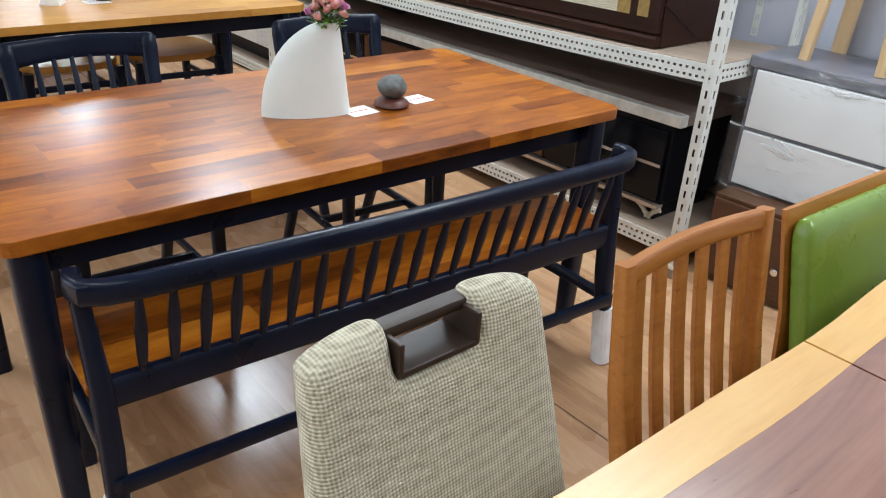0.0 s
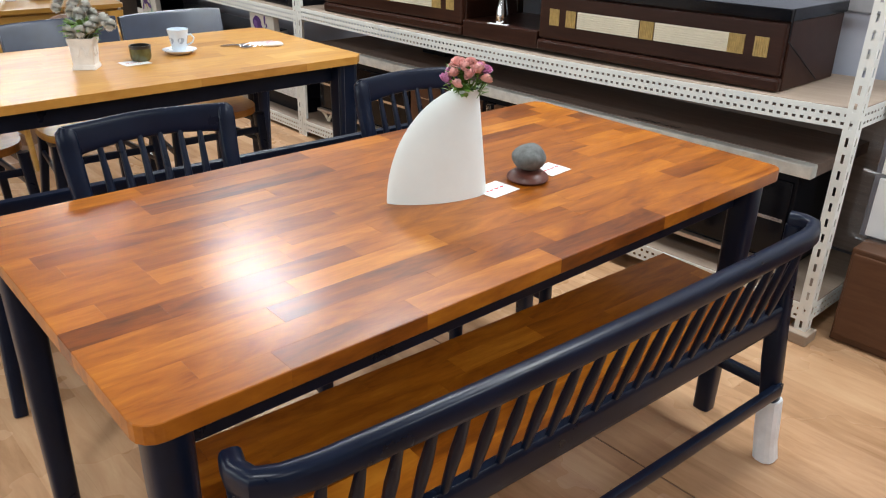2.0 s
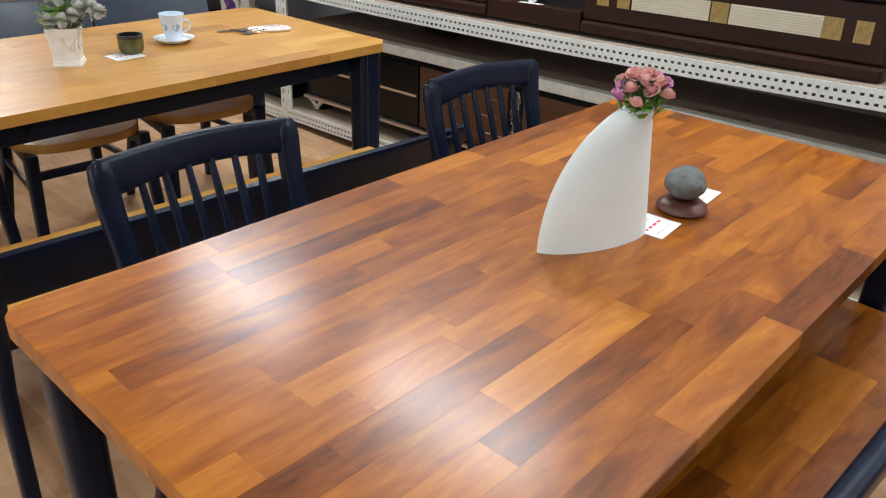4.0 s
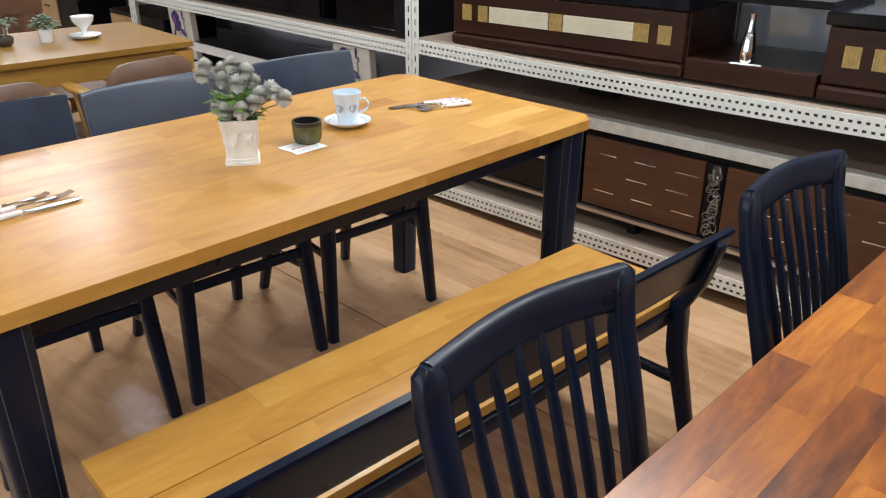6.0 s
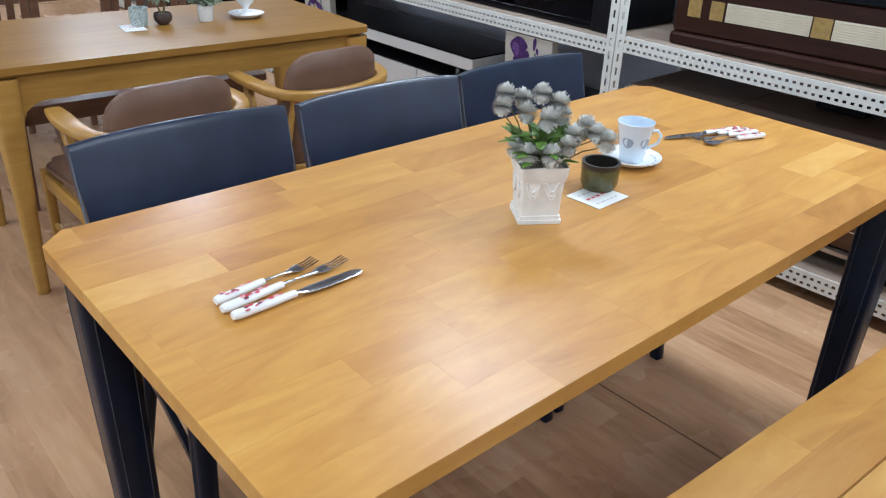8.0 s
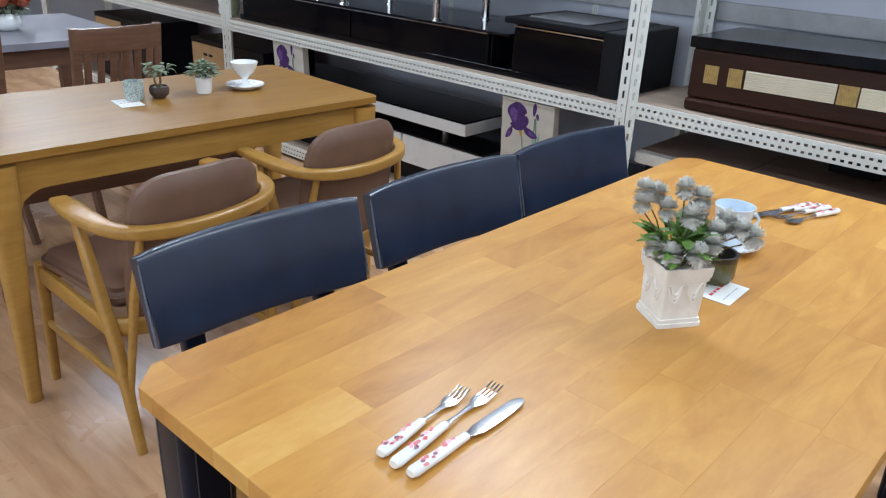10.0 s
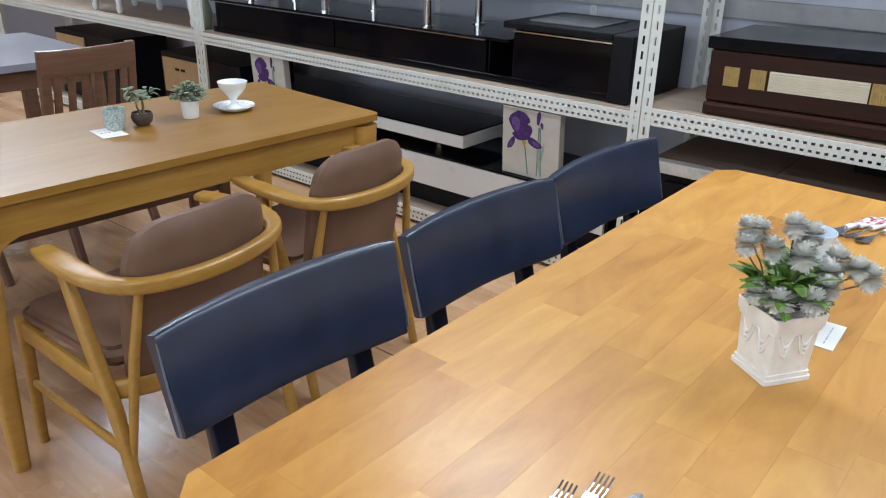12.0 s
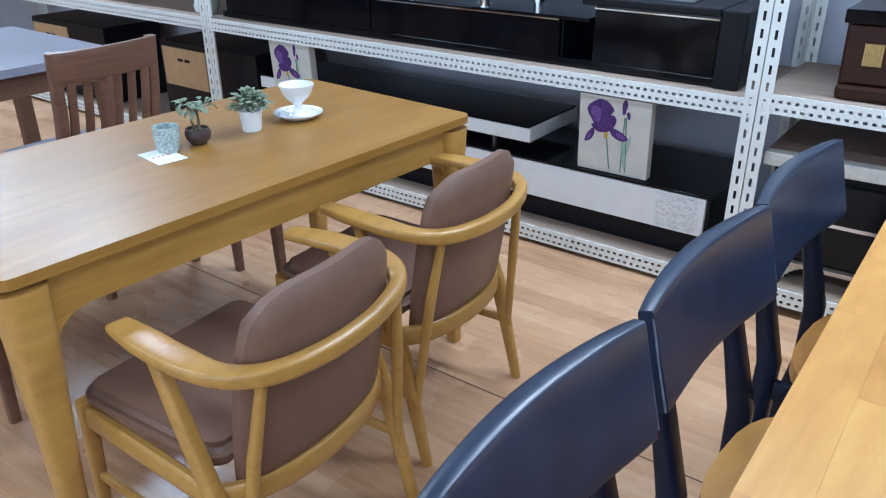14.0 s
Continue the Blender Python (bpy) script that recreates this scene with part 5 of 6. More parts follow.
# wrapped dresser beside the shelving
low_box = thing("low_chest", pose(3.13, 0.6, 0, 0, 0, 1.5), "low walnut-brown chest standing on the floor", "cabinet")
part("body", box((0, 0.0, 0.0), (0.40, 1.14, 0.34), 0.004), BROWN_PANEL, low_box)
part("front_panel", box((-0.014, 0.02, 0.03), (0.0, 0.57, 0.325), 0.003), BROWN_PANEL, low_box)
part("front_panel", box((-0.014, 0.58, 0.03), (0.0, 1.13, 0.325), 0.003), BROWN_PANEL, low_box)
part("knob", lathe([(0, 0), (0.012, 0.0), (0.014, 0.012), (0, 0.016)], 14), CHROME, low_box, smooth=True, m=pose(-0.014, 0.85, 0.14, 0, -90, 0))
dresser = thing("dresser", pose(3.25, 0.5, 0.343, 0, 0, 2.0), "white drawer dresser with slate top, wrapped in clear plastic film", "cabinet")
part("carcass", box((0.015, 0.0, 0.0), (0.34, 1.27, 0.435), 0.003), DRESSER_TOP, dresser)
part("slate_top", box((0.0, -0.01, 0.435), (0.345, 1.285, 0.475), 0.004), DRESSER_TOP, dresser)
for z0, z1 in ((0.01, 0.21), (0.225, 0.43)):
    for y0, y1 in ((0.01, 0.63), (0.64, 1.25)):
        part("drawer_front", box((0.0, y0, z0), (0.015, y1, z1), 0.003), WHITE_BOARD, dresser, "white drawer front")
fb = bmesh.new()
bmesh.ops.create_grid(fb, x_segments=60, y_segments=40, size=0.5)
for v in fb.verts:
    u, w_ = v.co.x + 0.5, v.co.y + 0.5
    k = noise.noise(Vector((u * 9, w_ * 7, 2.0))) * 0.012 + abs(noise.noise(Vector((u * 4 + w_ * 6, w_ * 3, 7.0)))) * 0.02
    v.co = Vector((-0.012 - abs(k) - 0.05 * max(0, 0.25 - w_), 0.0 + u * 1.30, 0.0 + w_ * 0.48))
part("plastic_film", fb, FILM, dresser, "creased clear plastic film", smooth=True)
stool = thing("stool", pose(3.435, 1.515, 0.8185, 0, 0, 0), "pale wooden stool standing on the slate-topped dresser", "stool")
part("seat", slab(round_rect(0.26, 0.27, 0.03), 0.43, 0.455, 0.003), PINE, stool)
for px, py in ((-0.128, -0.13), (-0.128, 0.13), (0.128, -0.13), (0.128, 0.13)):
    part("leg", sweep([(px, py, 0.0), (px * 0.75, py * 0.8, 0.432)], (0.036, 0.05) if px > 0 else (0.034, 0.034), 12, 6), PINE, stool, smooth=True)
strip = thing("wall_standard", pose(3.6165, 2.0, 0.80), "white slotted bracket strip on the wall", "bracket", "wall bracket strips")
b = bmesh.new()
slotted(1.2, 0.03, [(0.008, 0.03, 0.008, 0.013), (0.008, 0.03, 0.018, 0.023)], 0.05, b, lambda u, v: (0, v, u))
part("strip", thicken(b, 0.002), STEEL_WHITE, strip)
for yy in (2.9, 3.8, 5.4, 6.3):
    copy_thing(strip, pose(3.6165, yy, 0.80))

# ---- things on the tables ----


def leaf_mesh(bm, base, tip, width, bend=0.01, up=(0, 0, 1)):
    base, tip = Vector(base), Vector(tip)
    d = tip - base
    s = d.cross(Vector(up))
    s = (s if s.length > 1e-6 else Vector((1, 0, 0))).normalized() * width / 2
    n = s.cross(d).normalized() * bend
    rows = []
    for k, w in ((0, 0.15), (0.3, 0.9), (0.6, 1.0), (0.85, 0.55), (1, 0.03)):
        p = base + d * k + n * math.sin(math.pi * k)
        rows.append((bm.verts.new(p - s * w), bm.verts.new(p + n * 0.25), bm.verts.new(p + s * w)))
    for a, c in zip(rows, rows[1:]):
        bm.faces.new((a[0], a[1], c[1], c[0]))
        bm.faces.new((a[1], a[2], c[2], c[1]))


def rose_bloom(parent, at, r, material, rnd):
    """A small rosette of cupped petals."""
    b = bmesh.new()
    tilt = Euler((rnd.uniform(-0.6, 0.6), rnd.uniform(-0.6, 0.6), rnd.uniform(0, 6))).to_matrix()
    for ring, (count, spread, lift) in enumerate(((3, 0.25, 1.0), (5, 0.55, 0.8), (7, 0.9, 0.35), (7, 1.0, -0.1))):
        for k in range(count):
            a = 2 * math.pi * (k + 0.5 * (ring % 2)) / count
            o = Vector((math.cos(a), math.sin(a), 0))
            t = Vector((-math.sin(a), math.cos(a), 0))
            p0 = Vector((0, 0, -0.5)) * r + o * 0.15 * r
            p1 = o * spread * r * 0.95 + Vector((0, 0, lift * r * 0.5))
            p2 = o * spread * r * 1.1 + Vector((0, 0, lift * r * 0.95))
            w = r * (0.35 + 0.35 * spread)
            vs = [p0 - t * w * 0.3, p0 + t * w * 0.3, p1 + t * w, p2 + t * w * 0.5, p2 - t * w * 0.5, p1 - t * w]
            b.faces.new([b.verts.new(Vector(at) + tilt @ v) for v in vs])
    part("bloom", b, material, parent)


def pompom_bloom(parent, at, r, material, rnd):
    """A fluffy round flower head made of many narrow petals."""
    b = bmesh.new()
    at = Vector(at)
    for k in range(620):
        z = 1 - 2 * (k + 0.5) / 620
        a = k * 2.39996 + rnd.uniform(-0.2, 0.2)
        q = math.sqrt(1 - z * z)
        d = Vector((q * math.cos(a), q * math.sin(a), z * 0.95 + rnd.uniform(-0.12, 0.12)))
        s = d.cross(Vector((0.3, 0.2, 1))).normalized() * r * 0.085
        k0 = r * rnd.uniform(0.72, 1.06)
        p = [at + d * r * 0.25 - s * 0.3, at + d * r * 0.25 + s * 0.3, at + d * k0 * 0.8 + s, at + d * k0 + s * 0.75, at + d * k0 * 0.95, at + d * k0 - s * 0.75, at + d * k0 * 0.8 - s]
        b.faces.new([b.verts.new(v) for v in p])
    part("bloom", b, material, parent)


def price_card(x, y, z, turn, w, d, lines=3):
    c = thing("price_card", pose(x, y, z, 0, 0, turn), "small white price card with red handwriting on the table", "card", "price cards")
    card = part("card", box((-w / 2, -d / 2, 0.0002), (w / 2, d / 2, 0.0012)), PAPER, c)
    rr = random.Random(int(x * 1000))
    for k in range(lines):
        yy = d * (0.28 - 0.28 * k)
        a = -w * 0.34
        while a < w * 0.3:
            e = a + rr.uniform(0.006, 0.014)
            part("writing", box((a, yy - 0.0015, 0.0012), (e, yy + (0.004 if k == 1 else 0.0005), 0.0015)), INK_RED if k == 1 else INK_GREY, card)
            a = e + 0.005
    return c


Z = TOP + 0.0005
# fan-shaped vase
vase = thing("vase", pose(1.637, 2.143, Z, 0, 0, -22), "matt white fan-shaped ceramic vase holding pink flowers", "vase")
b = bmesh.new()
rings, H, L = [], 0.240, 0.234
for j in range(23):
    z = H * j / 22
    k = z / H
    xl = -L / 2 + L * 0.66 * (1 - math.sqrt(max(0, 1 - (k * 0.97) ** 2.1))) / 0.78
    xr = L / 2 - 0.030 * k
    th = (0.036 - 0.014 * k)
    rings.append([b.verts.new(((xl + xr) / 2 + (xr - xl) / 2 * math.cos(a), th * math.copysign(abs(math.sin(a)) ** 1.35, math.sin(a)), z)) for a in [2 * math.pi * q / 28 for q in range(28)]])
for r0, r1 in zip(rings, rings[1:]):
    for q in range(28):
        b.faces.new((r0[q], r0[(q + 1) % 28], r1[(q + 1) % 28], r1[q]))
b.faces.new(rings[0])
top_in = bmesh.ops.extrude_edge_only(b, edges=[e for e in b.edges if all(abs(v.co.z - H) < 1e-6 for v in e.verts)])
mid = sum((v.co for v in rings[-1]), Vector()) / 28
for v in [g for g in top_in["geom"] if isinstance(g, bmesh.types.BMVert)]:
    v.co = mid + (v.co - mid) * 0.82 - Vector((0, 0, 0.03))
part("body", b, CERAMIC, vase, smooth=True)
fx = mid.x
rnd = random.Random(11)
bouquet = thing("flower_bunch", pose(1.637, 2.143, Z, 0, 0, -22) @ pose(fx, 0, H - 0.046), "bunch of pink and mauve roses with green leaves", "flowers")
lb = bmesh.new()
for k in range(110):
    a, r0 = rnd.uniform(0, 6.28), rnd.uniform(0.005, 0.034)
    z0 = rnd.uniform(0.03, 0.085)
    p = Vector((r0 * math.cos(a), r0 * math.sin(a) * 0.7, z0))
    q = p + Vector((math.cos(a) * rnd.uniform(0.015, 0.032), math.sin(a) * rnd.uniform(0.012, 0.028), rnd.uniform(-0.006, 0.024)))
    leaf_mesh(lb, p, q, 0.011, 0.003)
part("leaves", lb, LEAF, bouquet, "small green leaves")
for k in range(21):
    a = k * 2.4
    rr_ = 0.045 * math.sqrt((k + 0.6) / 21)
    at = (rr_ * math.cos(a) * 1.15, rr_ * math.sin(a) * 0.75, 0.052 + 0.05 * (1 - (rr_ / 0.055) ** 2) + rnd.uniform(-0.008, 0.008))
    rose_bloom(bouquet, at, rnd.uniform(0.0105, 0.0138), MAUVE if k % 4 == 1 else PINK, rnd)
    part("stem", sweep([(at[0] * 0.15, at[1] * 0.15, 0.0), (at[0] * 0.6, at[1] * 0.6, 0.03), (at[0], at[1], at[2] - 0.006)], (0.002, 0.002), 5), LEAF, bouquet)

# pebble on a stand
stand = thing("pebble_stand", pose(1.882, 2.098, Z), "low dark red wooden stand under a pebble", "stand")
part("base", lathe([(0, 0), (0.044, 0), (0.05, 0.006), (0.047, 0.014), (0.036, 0.022), (0.03, 0.024), (0, 0.022)], 24), REDWOOD, stand, smooth=True)
peb = thing("pebble", pose(1.882, 2.098, Z + 0.023, 0, 0, 20), "smooth grey pebble resting on a red wooden stand", "stone")
b = bmesh.new()
bmesh.ops.create_icosphere(b, subdivisions=4, radius=1)
for v in b.verts:
    k = 1 + 0.10 * noise.noise(v.co * 1.3)
    v.co = Vector((v.co.x * 0.045 * k, v.co.y * 0.039 * k, 0.032 + v.co.z * (0.031 + 0.006 * v.co.x) * k))
part("body", b, STONE, peb, smooth=True)
price_card(1.774, 2.098, Z, 4, 0.088, 0.072)
price_card(1.982, 2.112, Z, 4, 0.078, 0.07)

# plaster planter with white flowers
pot = thing("planter", pose(1.511, 3.892, Z, 0, 0, -34) @ Matrix.Diagonal((1.0, 1.0, 0.93, 1)), "square white plaster planter with relief swags", "pot")
b = bmesh.new()
for (z0, w0), (z1, w1) in zip(((0, 0.081), (0.008, 0.081), (0.0085, 0.077), (0.016, 0.077), (0.0165, 0.0725), (0.09, 0.078), (0.0905, 0.083), (0.098, 0.084), (0.0985, 0.087), (0.118, 0.090)), ((0.008, 0.081), (0.0085, 0.077), (0.016, 0.077), (0.0165, 0.0725), (0.09, 0.078), (0.0905, 0.083), (0.098, 0.084), (0.0985, 0.087), (0.118, 0.090), (0.119, 0.086))):
    lo, hi = round_rect(w0, w0, 0.004, 2), round_rect(w1, w1, 0.004, 2)
    r0, r1 = [b.verts.new((x, y, z0)) for x, y in lo], [b.verts.new((x, y, z1)) for x, y in hi]
    for q in range(len(r0)):
        b.faces.new((r0[q], r0[(q + 1) % len(r0)], r1[(q + 1) % len(r1)], r1[q]))
soil = [b.verts.new((x, y, 0.108)) for x, y in round_rect(0.085, 0.085, 0.004, 2)]
b.faces.new(soil)
base = [b.verts.new((x, y, 0.0)) for x, y in round_rect(0.081, 0.081, 0.004, 2)]
b.faces.new(base)
bmesh.ops.remove_doubles(b, verts=b.verts[:], dist=0.00005)
body = part("body", b, STUCCO, pot)
for f in range(4):
    for s_ in (-1, 1):
        pts = []
        for q in range(9):
            t = q / 8
            pts.append((s_ * 0.004 + s_ * 0.026 * t, -0.0385 + 0.0005 * t, 0.086 - 0.036 * math.sin(math.pi * t)))
        for n_ in range(3):
            pp = [(p[0], p[1] - 0.0012, 0.086 + (p[2] - 0.086) * (1 - 0.24 * n_)) for p in pts]
            rot = Matrix.Rotation(radians(90 * f), 3, "Z")
            part("swag", sweep([rot @ Vector(p) for p in pp], (0.0042, 0.0055), 8), STUCCO, body)
rnd = random.Random(4)
posy = thing("flower_bunch", pose(1.511, 3.892, Z + 0.1), "bunch of dried greyish-white pompom flowers with green leaves", "flowers")
lb = bmesh.new()
for k in range(95):
    a, r0 = rnd.uniform(0, 6.28), rnd.uniform(0.0, 0.035)
    p = Vector((r0 * math.cos(a), r0 * math.sin(a), rnd.uniform(0.0, 0.05)))
    ln = rnd.uniform(0.025, 0.055)
    q = p + Vector((math.cos(a) * ln, math.sin(a) * ln, rnd.uniform(-0.005, 0.035)))
    leaf_mesh(lb, p, q, 0.018, 0.007)
part("leaves", lb, LEAF, posy, "green leaves over the rim")
heads = []
for u, up_, d in ((-0.070, 0.128, 0.0), (-0.074, 0.106, -0.012), (-0.007, 0.134, 0.0), (0.024, 0.115, 0.01), (-0.030, 0.093, 0.0), (0.008, 0.087, -0.01), (0.056, 0.056, 0.0), (-0.020, 0.020, -0.03), (0.022, 0.026, -0.04), (0.046, 0.04, -0.02), (0.095, 0.064, 0.0), (0.114, 0.05, 0.0), (-0.045, 0.022, -0.01), (-0.042, 0.112, 0.03), (0.03, 0.082, 0.035), (0.075, 0.066, 0.025)):
    heads.append((0.62 * u + 0.785 * d, -0.785 * u + 0.62 * d, up_ * 0.90 + 0.012))
for h_ in heads:
    pompom_bloom(posy, h_, rnd.uniform(0.020, 0.025), WHITE_PETAL, rnd)
    part("stem", sweep([(h_[0] * 0.2, h_[1] * 0.2, 0), (h_[0] * 0.65, h_[1] * 0.65, h_[2] * 0.6), (h_[0], h_[1], h_[2] - 0.01)], (0.0025, 0.0025), 5), STEM, posy)

cup = thing("tea_cup", pose(1.716, 3.905, Z + 0.0016), "small olive-glazed cup with a dark rim on a price card", "cup")
part("body", lathe([(0, 0.002), (0.026, 0.002), (0.027, 0.0), (0.032, 0.0), (0.038, 0.012), (0.039, 0.046), (0.0385, 0.056), (0.0355, 0.056), (0.034, 0.02), (0.0, 0.012)], 36), GLAZE_OLIVE, cup, smooth=True)
part("rim", lathe([(0.0395, 0.046), (0.0395, 0.0565), (0.034, 0.0565), (0.0335, 0.03)], 36), GLAZE_DARK, cup, "dark glazed rim", smooth=True)
price_card(1.678, 3.876, Z, 2, 0.098, 0.082)


def saucer_at(x, y, label, r=0.066):
    s = thing("saucer", pose(x, y, Z), label, "saucer", "saucers")
    pl = part("plate", lathe([(0, 0.004), (r * 0.5, 0.004), (r * 0.52, 0.0), (r * 0.6, 0.0), (r * 0.78, 0.006), (r, 0.016), (r, 0.0175), (r * 0.76, 0.0095), (r * 0.55, 0.006), (0, 0.006)], 40), PORCELAIN, s, smooth=True)
    BLUE = plain("blue_glaze_print", (0.30, 0.36, 0.55), rough=0.2, bumpy=0)
    for k in range(18):
        a = 2 * math.pi * k / 18
        part("blue_motif", sweep([(r * 0.8 * math.cos(a + d), r * 0.8 * math.sin(a + d), 0.0118) for d in (-0.07, 0, 0.07)], (0.003, 0.0014), 6), BLUE, pl)
    return s


saucer_at(1.893, 3.955, "white porcelain saucer with blue printed rim under a cup")
mug = thing("coffee_cup", pose(1.893, 3.955, Z + 0.0065, 0, 0, -38), "white porcelain coffee cup with a pale blue leaf motif", "cup")
body = part("body", lathe([(0, 0.003), (0.02, 0.003), (0.021, 0.0), (0.025, 0.0), (0.027, 0.008), (0.032, 0.04), (0.041, 0.088), (0.039, 0.0885), (0.03, 0.04), (0.023, 0.01), (0, 0.008)], 40), PALE_BLUE, mug, smooth=True)
part("handle", sweep([(0.033, 0, 0.066), (0.05, 0, 0.068), (0.06, 0, 0.055), (0.054, 0, 0.038), (0.030, 0, 0.026)], (0.007, 0.007), 10), PALE_BLUE, mug, smooth=True)
for a0 in (-130, -60, 150):
    b = bmesh.new()
    pts = []
    for q in range(14):
        a = 2 * math.pi * q / 14
        ang, zz = radians(a0) + 0.38 * math.cos(a) * (1 + 0.3 * math.sin(a)), 0.046 + 0.012 * math.sin(a)
        rad = 0.032 + 0.009 * (zz - 0.04) / 0.048 + 0.0007
        pts.append(b.verts.new((rad * math.cos(ang), rad * math.sin(ang), zz)))
    b.faces.new(pts)
    part("leaf_motif", b, plain("pale_blue_print", (0.36, 0.44, 0.55), rough=0.25, bumpy=0), body)

# cutlery with printed handles
HANDLE = plain("white_resin_handle", (0.80, 0.79, 0.77), rough=0.25, vary=0.03, bumpy=0)
ROSE_PALE = plain("rose_print_pale", (0.72, 0.34, 0.36), rough=0.3, bumpy=0)
ROSE_DARK = plain("rose_print_dark", (0.20, 0.03, 0.06), rough=0.3, bumpy=0)
ROSE = plain("rose_print", (0.55, 0.07, 0.09), rough=0.3, vary=0.3, bumpy=0)


def cutlery(kind_, x, y, turn, ln=0.2):
    """One piece; its handle's end at (x, y), pointing along turn."""
    c = thing(kind_, pose(x, y, Z, 0, 0, turn), {"knife": "table knife with white rose-printed handle", "fork": "steel fork with white rose-printed handle", "spoon": "steel spoon with white rose-printed handle"}[kind_] + " on the honey table", kind_, "cutlery sets")
    h = ln * 0.46
    hd = part("handle", sweep([(0.0, 0, 0.008), (0.006, 0, 0.008), (h * 0.5, 0, 0.007), (h, 0, 0.007)], [(0.013, 0.010), (0.018, 0.013), (0.0165, 0.012), (0.012, 0.010)], 14, 2.3), HANDLE, c, smooth=True)
    rp = random.Random(round(x * 1000) + round(y * 1000))
    for k in range(11):
        u, v = h * rp.uniform(0.12, 0.82), rp.uniform(-0.0055, 0.0055)
        z = 0.0144 - 38 * v * v - 0.0016 * (u / h)
        q = bmesh.new()
        n_, r_ = 9, rp.uniform(0.0026, 0.005)
        q.faces.new([q.verts.new((u + 1.3 * r_ * rp.uniform(0.55, 1.1) * math.cos(2 * math.pi * i / n_), v + r_ * rp.uniform(0.55, 1.1) * math.sin(2 * math.pi * i / n_), z + 0.0005)) for i in range(n_)])
        part("rose_print", q, (ROSE, ROSE_PALE, ROSE, ROSE_DARK)[k % 4], hd)
    if kind_ == "knife":
        part("blade", sweep([(h, 0, 0.007), (h + 0.01, 0, 0.006), (ln * 0.56, 0, 0.005), (ln * 0.72, 0, 0.0045), (ln * 0.92, 0.001, 0.004), (ln * 0.975, 0.001, 0.004), (ln, 0.001, 0.004)], [(0.009, 0.006), (0.013, 0.003), (0.021, 0.0018), (0.0225, 0.0016), (0.021, 0.0014), (0.014, 0.0012), (0.004, 0.001)], 10, 3), CUTLERY, c, smooth=True)
    else:
        part("neck", sweep([(h, 0, 0.007), (h + 0.03, 0, 0.006), (ln * 0.74, 0, 0.004)], [(0.008, 0.006), (0.005, 0.003), (0.012, 0.0025)], 8), CUTLERY, c, smooth=True)
        if kind_ == "fork":
            part("fork_head", sweep([(ln * 0.73, 0, 0.004), (ln * 0.78, 0, 0.0035), (ln * 0.84, 0, 0.004)], [(0.012, 0.0025), (0.022, 0.0025), (0.023, 0.002)], 10, 3), CUTLERY, c, smooth=True)
            for k in range(4):
                part("tine", sweep([(ln * 0.83, -0.009 + 0.006 * k, 0.004), (ln * 0.92, -0.009 + 0.006 * k, 0.0045), (ln, -0.009 + 0.006 * k, 0.008)], (0.0028, 0.0018), 6), CUTLERY, c)
        else:
            part("bowl", sweep([(ln * 0.73, 0, 0.005), (ln * 0.8, 0, 0.004), (ln * 0.9, 0, 0.004), (ln, 0, 0.006)], [(0.008, 0.003), (0.026, 0.003), (0.034, 0.003), (0.01, 0.002)], 12), CUTLERY, c, smooth=True)
    return c


cutlery("knife", 0.896, 3.905, 1.2, 0.229)
cutlery("fork", 0.893, 3.931, 6, 0.232)
cutlery("fork", 0.896, 3.957, 7.5, 0.188)
cutlery("knife", 2.297, 3.925, 160, 0.222)
cutlery("fork", 2.308, 3.907, 158, 0.19)
cutlery("fork", 2.314, 3.886, 160, 0.19)
cutlery("spoon", 2.306, 3.862, 161, 0.18)

# oak table: goblet, plants, tumbler
saucer_at(1.952, 5.797, "white porcelain saucer with blue printed rim under a goblet", 0.068)
gob = thing("goblet", pose(1.952, 5.797, Z + 0.0065) @ Matrix.Diagonal((1, 1, 0.84, 1)), "white porcelain goblet with a wide bowl on a saucer", "cup")
part("body", lathe([(0, 0), (0.026, 0), (0.027, 0.003), (0.015, 0.010), (0.0105, 0.022), (0.011, 0.036), (0.019, 0.048), (0.033, 0.062), (0.043, 0.08), (0.0485, 0.104), (0.0465, 0.104), (0.041, 0.081), (0.03, 0.066), (0, 0.056)], 40), PORCELAIN, gob, smooth=True)
wp = thing("plant_pot", pose(1.795, 5.81, Z), "small white plant pot with bushy grey-green leaves", "plant")
part("pot", lathe([(0, 0), (0.024, 0), (0.026, 0.004), (0.031, 0.056), (0.0285, 0.056), (0.026, 0.045), (0, 0.045)], 28), PORCELAIN, wp, smooth=True)
rnd = random.Random(15)
b = bmesh.new()
for k in range(150):
    a, el = rnd.uniform(0, 6.28), rnd.uniform(0.1, 1.4)
    r0 = rnd.uniform(0.015, 0.045)
    p = Vector((r0 * math.cos(a) * math.cos(el), r0 * math.sin(a) * math.cos(el), 0.055 + r0 * math.sin(el)))
    q = p + Vector((math.cos(a) * 0.03 * math.cos(el), math.sin(a) * 0.03 * math.cos(el), 0.022 * math.sin(el) - 0.004))
    leaf_mesh(b, p, q, 0.016, 0.006)
part("foliage", b, LEAF_DULL, wp, "grey-green leaves")
for k in range(9):
    a = k * 0.7
    part("stem", sweep([(0, 0, 0.045), (0.03 * math.cos(a), 0.03 * math.sin(a), 0.085)], (0.002, 0.002), 5), STEM, wp)
bp = thing("plant_pot", pose(1.64, 5.832, Z), "small dark clay bonsai pot with sparse drooping leaves", "plant")
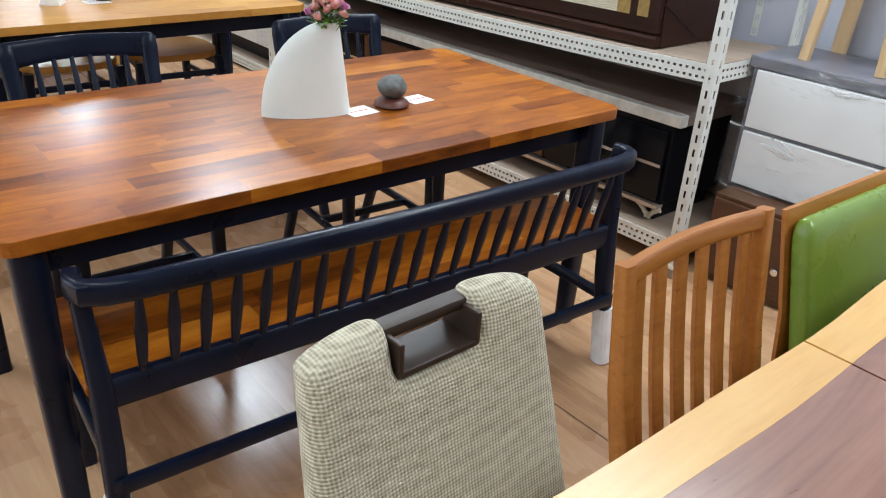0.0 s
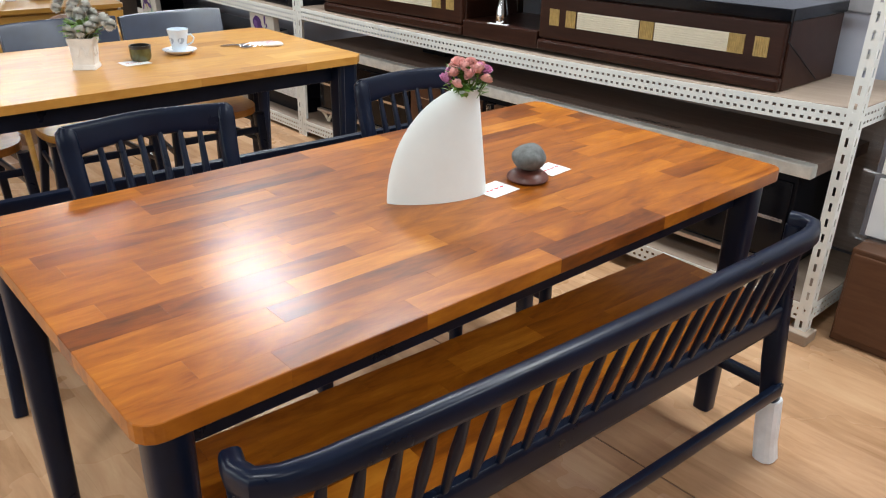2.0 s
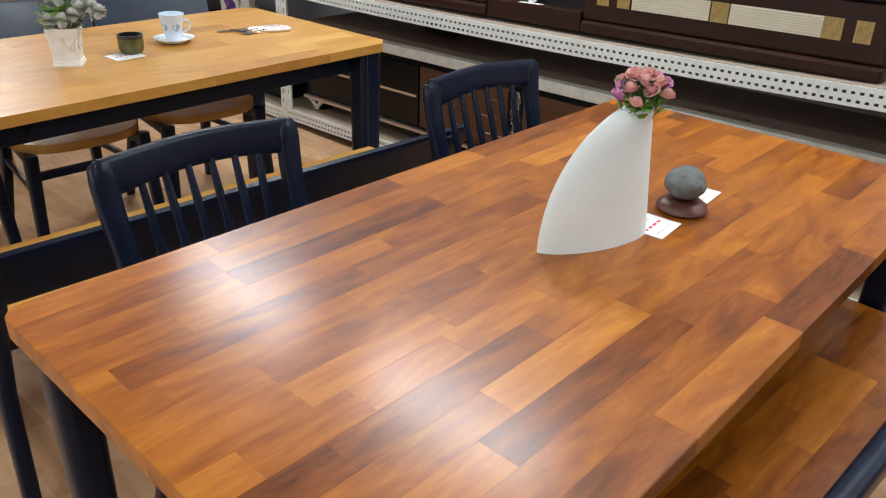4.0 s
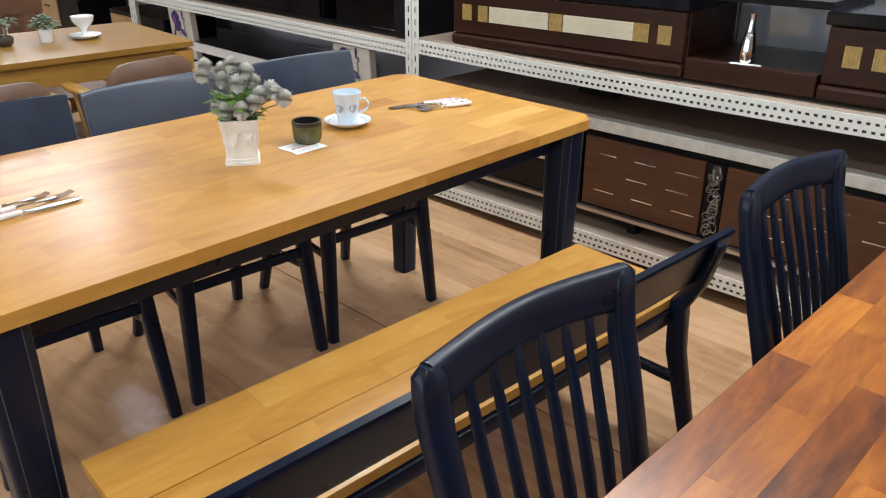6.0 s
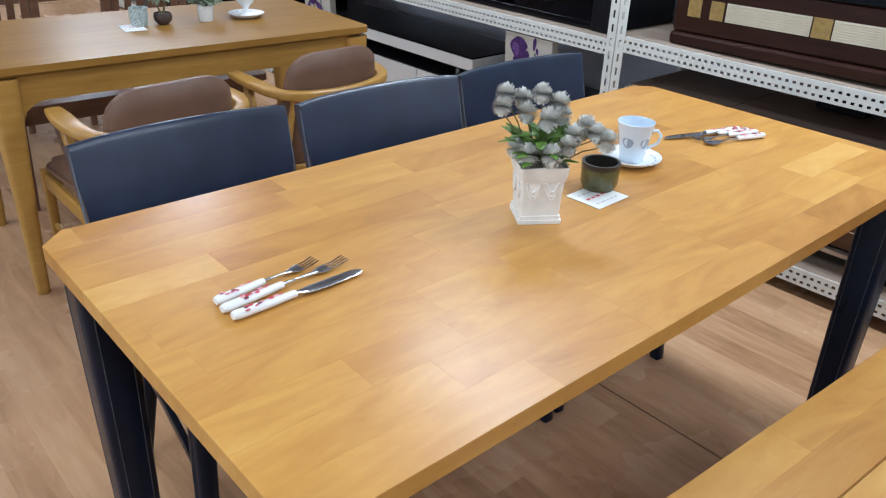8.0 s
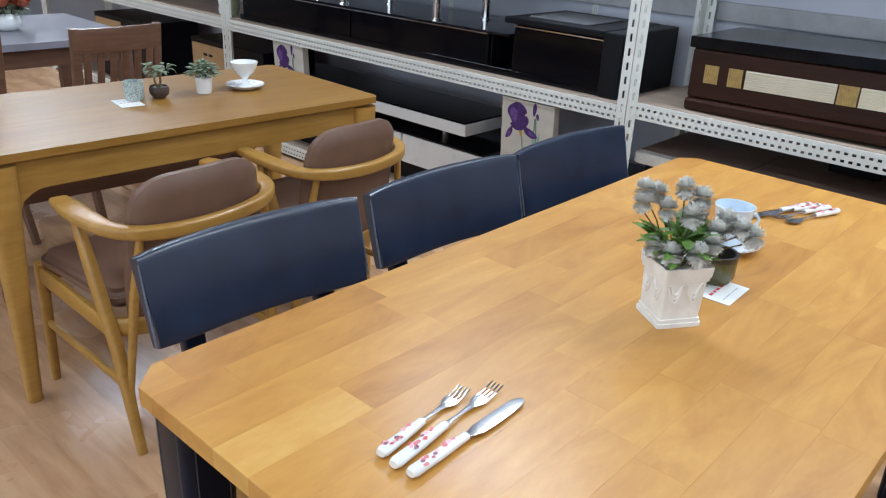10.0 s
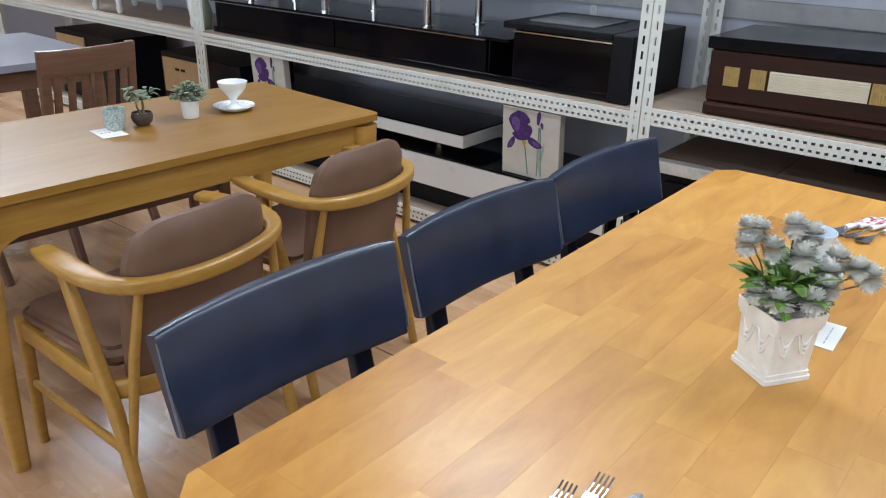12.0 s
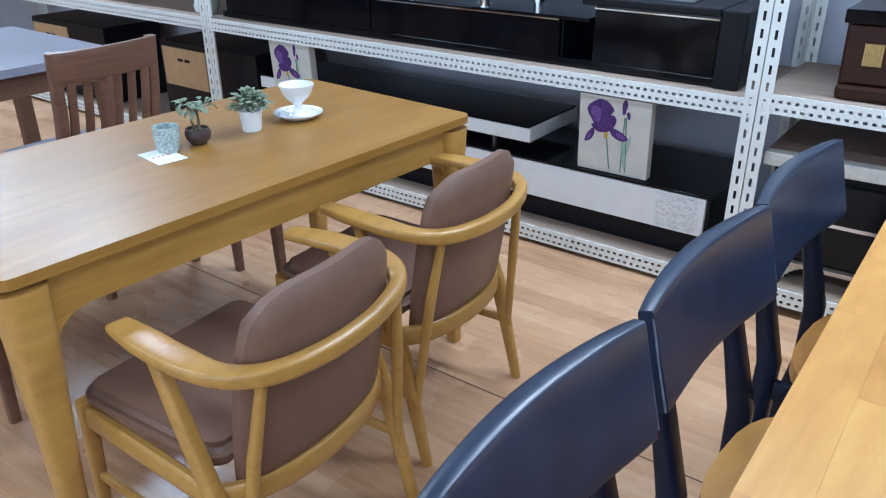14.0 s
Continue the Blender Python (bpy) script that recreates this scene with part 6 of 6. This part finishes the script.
part("pot", lathe([(0, 0), (0.018, 0), (0.03, 0.014), (0.033, 0.028), (0.03, 0.04), (0.027, 0.04), (0.026, 0.034), (0, 0.034)], 28), CLAY, bp, smooth=True)
part("trunk", sweep([(0.004, 0, 0.034), (0.010, 0.004, 0.055), (0.006, 0.0, 0.08), (0.020, 0.002, 0.098)], [(0.01, 0.01), (0.008, 0.008), (0.006, 0.006), (0.004, 0.004)], 8), STEM, bp, smooth=True)
b = bmesh.new()
part("trunk", sweep([(-0.004, 0, 0.034), (-0.014, 0.0, 0.06), (-0.008, 0.003, 0.085), (-0.022, 0.0, 0.104)], [(0.008, 0.008), (0.006, 0.006), (0.005, 0.005), (0.003, 0.003)], 8), STEM, bp, smooth=True)
for k in range(44):
    a = rnd.uniform(0, 6.28)
    cx, cz = ((0.022, 0.098), (-0.022, 0.104), (0.002, 0.09))[k % 3]
    p = Vector((cx + 0.012 * math.cos(a), 0.014 * math.sin(a), cz + rnd.uniform(-0.012, 0.008)))
    ln = rnd.uniform(0.012, 0.032)
    q = p + Vector((math.cos(a) * ln, math.sin(a) * ln, rnd.uniform(-0.024, 0.006)))
    leaf_mesh(b, p, q, 0.015, 0.006)
part("foliage", b, LEAF_DULL, bp, "narrow drooping leaves")
tum = thing("tumbler", pose(1.557, 5.842, Z), "speckled celadon ceramic tumbler on the oak table", "cup")
part("body", lathe([(0, 0), (0.024, 0), (0.028, 0.006), (0.032, 0.036), (0.0315, 0.064), (0.029, 0.064), (0.028, 0.03), (0, 0.01)], 32), CELADON, tum, smooth=True)
price_card(1.522, 5.82, Z, -8, 0.075, 0.11)

# bowl of rust flowers on the grey table
bowl = thing("flower_bowl", pose(1.765, 7.46, Z), "round white ceramic bowl on the grey table", "bowl")
part("body", lathe([(0, 0), (0.04, 0), (0.064, 0.02), (0.072, 0.045), (0.064, 0.072), (0.056, 0.08), (0.052, 0.076), (0.06, 0.045), (0, 0.025)], 36), PORCELAIN, bowl, smooth=True)
mum = thing("flower_bunch", pose(1.765, 7.46, Z + 0.02), "dense bunch of rust-orange artificial flowers", "flowers")
rnd = random.Random(2)
for k in range(34):
    a = k * 2.4
    r_ = 0.105 * math.sqrt((k + 0.5) / 34)
    at = (r_ * math.cos(a), r_ * math.sin(a), 0.085 + 0.085 * (1 - (r_ / 0.115) ** 2))
    rose_bloom(mum, at, 0.024, ORANGE_PETAL, rnd)
    part("stem", sweep([(at[0] * 0.3, at[1] * 0.3, 0.0), (at[0] * 0.7, at[1] * 0.7, 0.06), at], (0.003, 0.003), 5), STEM, mum)
b = bmesh.new()
for k in range(40):
    a = rnd.uniform(0, 6.28)
    p = Vector((0.045 * math.cos(a), 0.045 * math.sin(a), 0.07))
    leaf_mesh(b, p, p + Vector((0.07 * math.cos(a), 0.07 * math.sin(a), rnd.uniform(-0.02, 0.06))), 0.022, 0.01)
part("leaves", b, LEAF_DULL, mum)
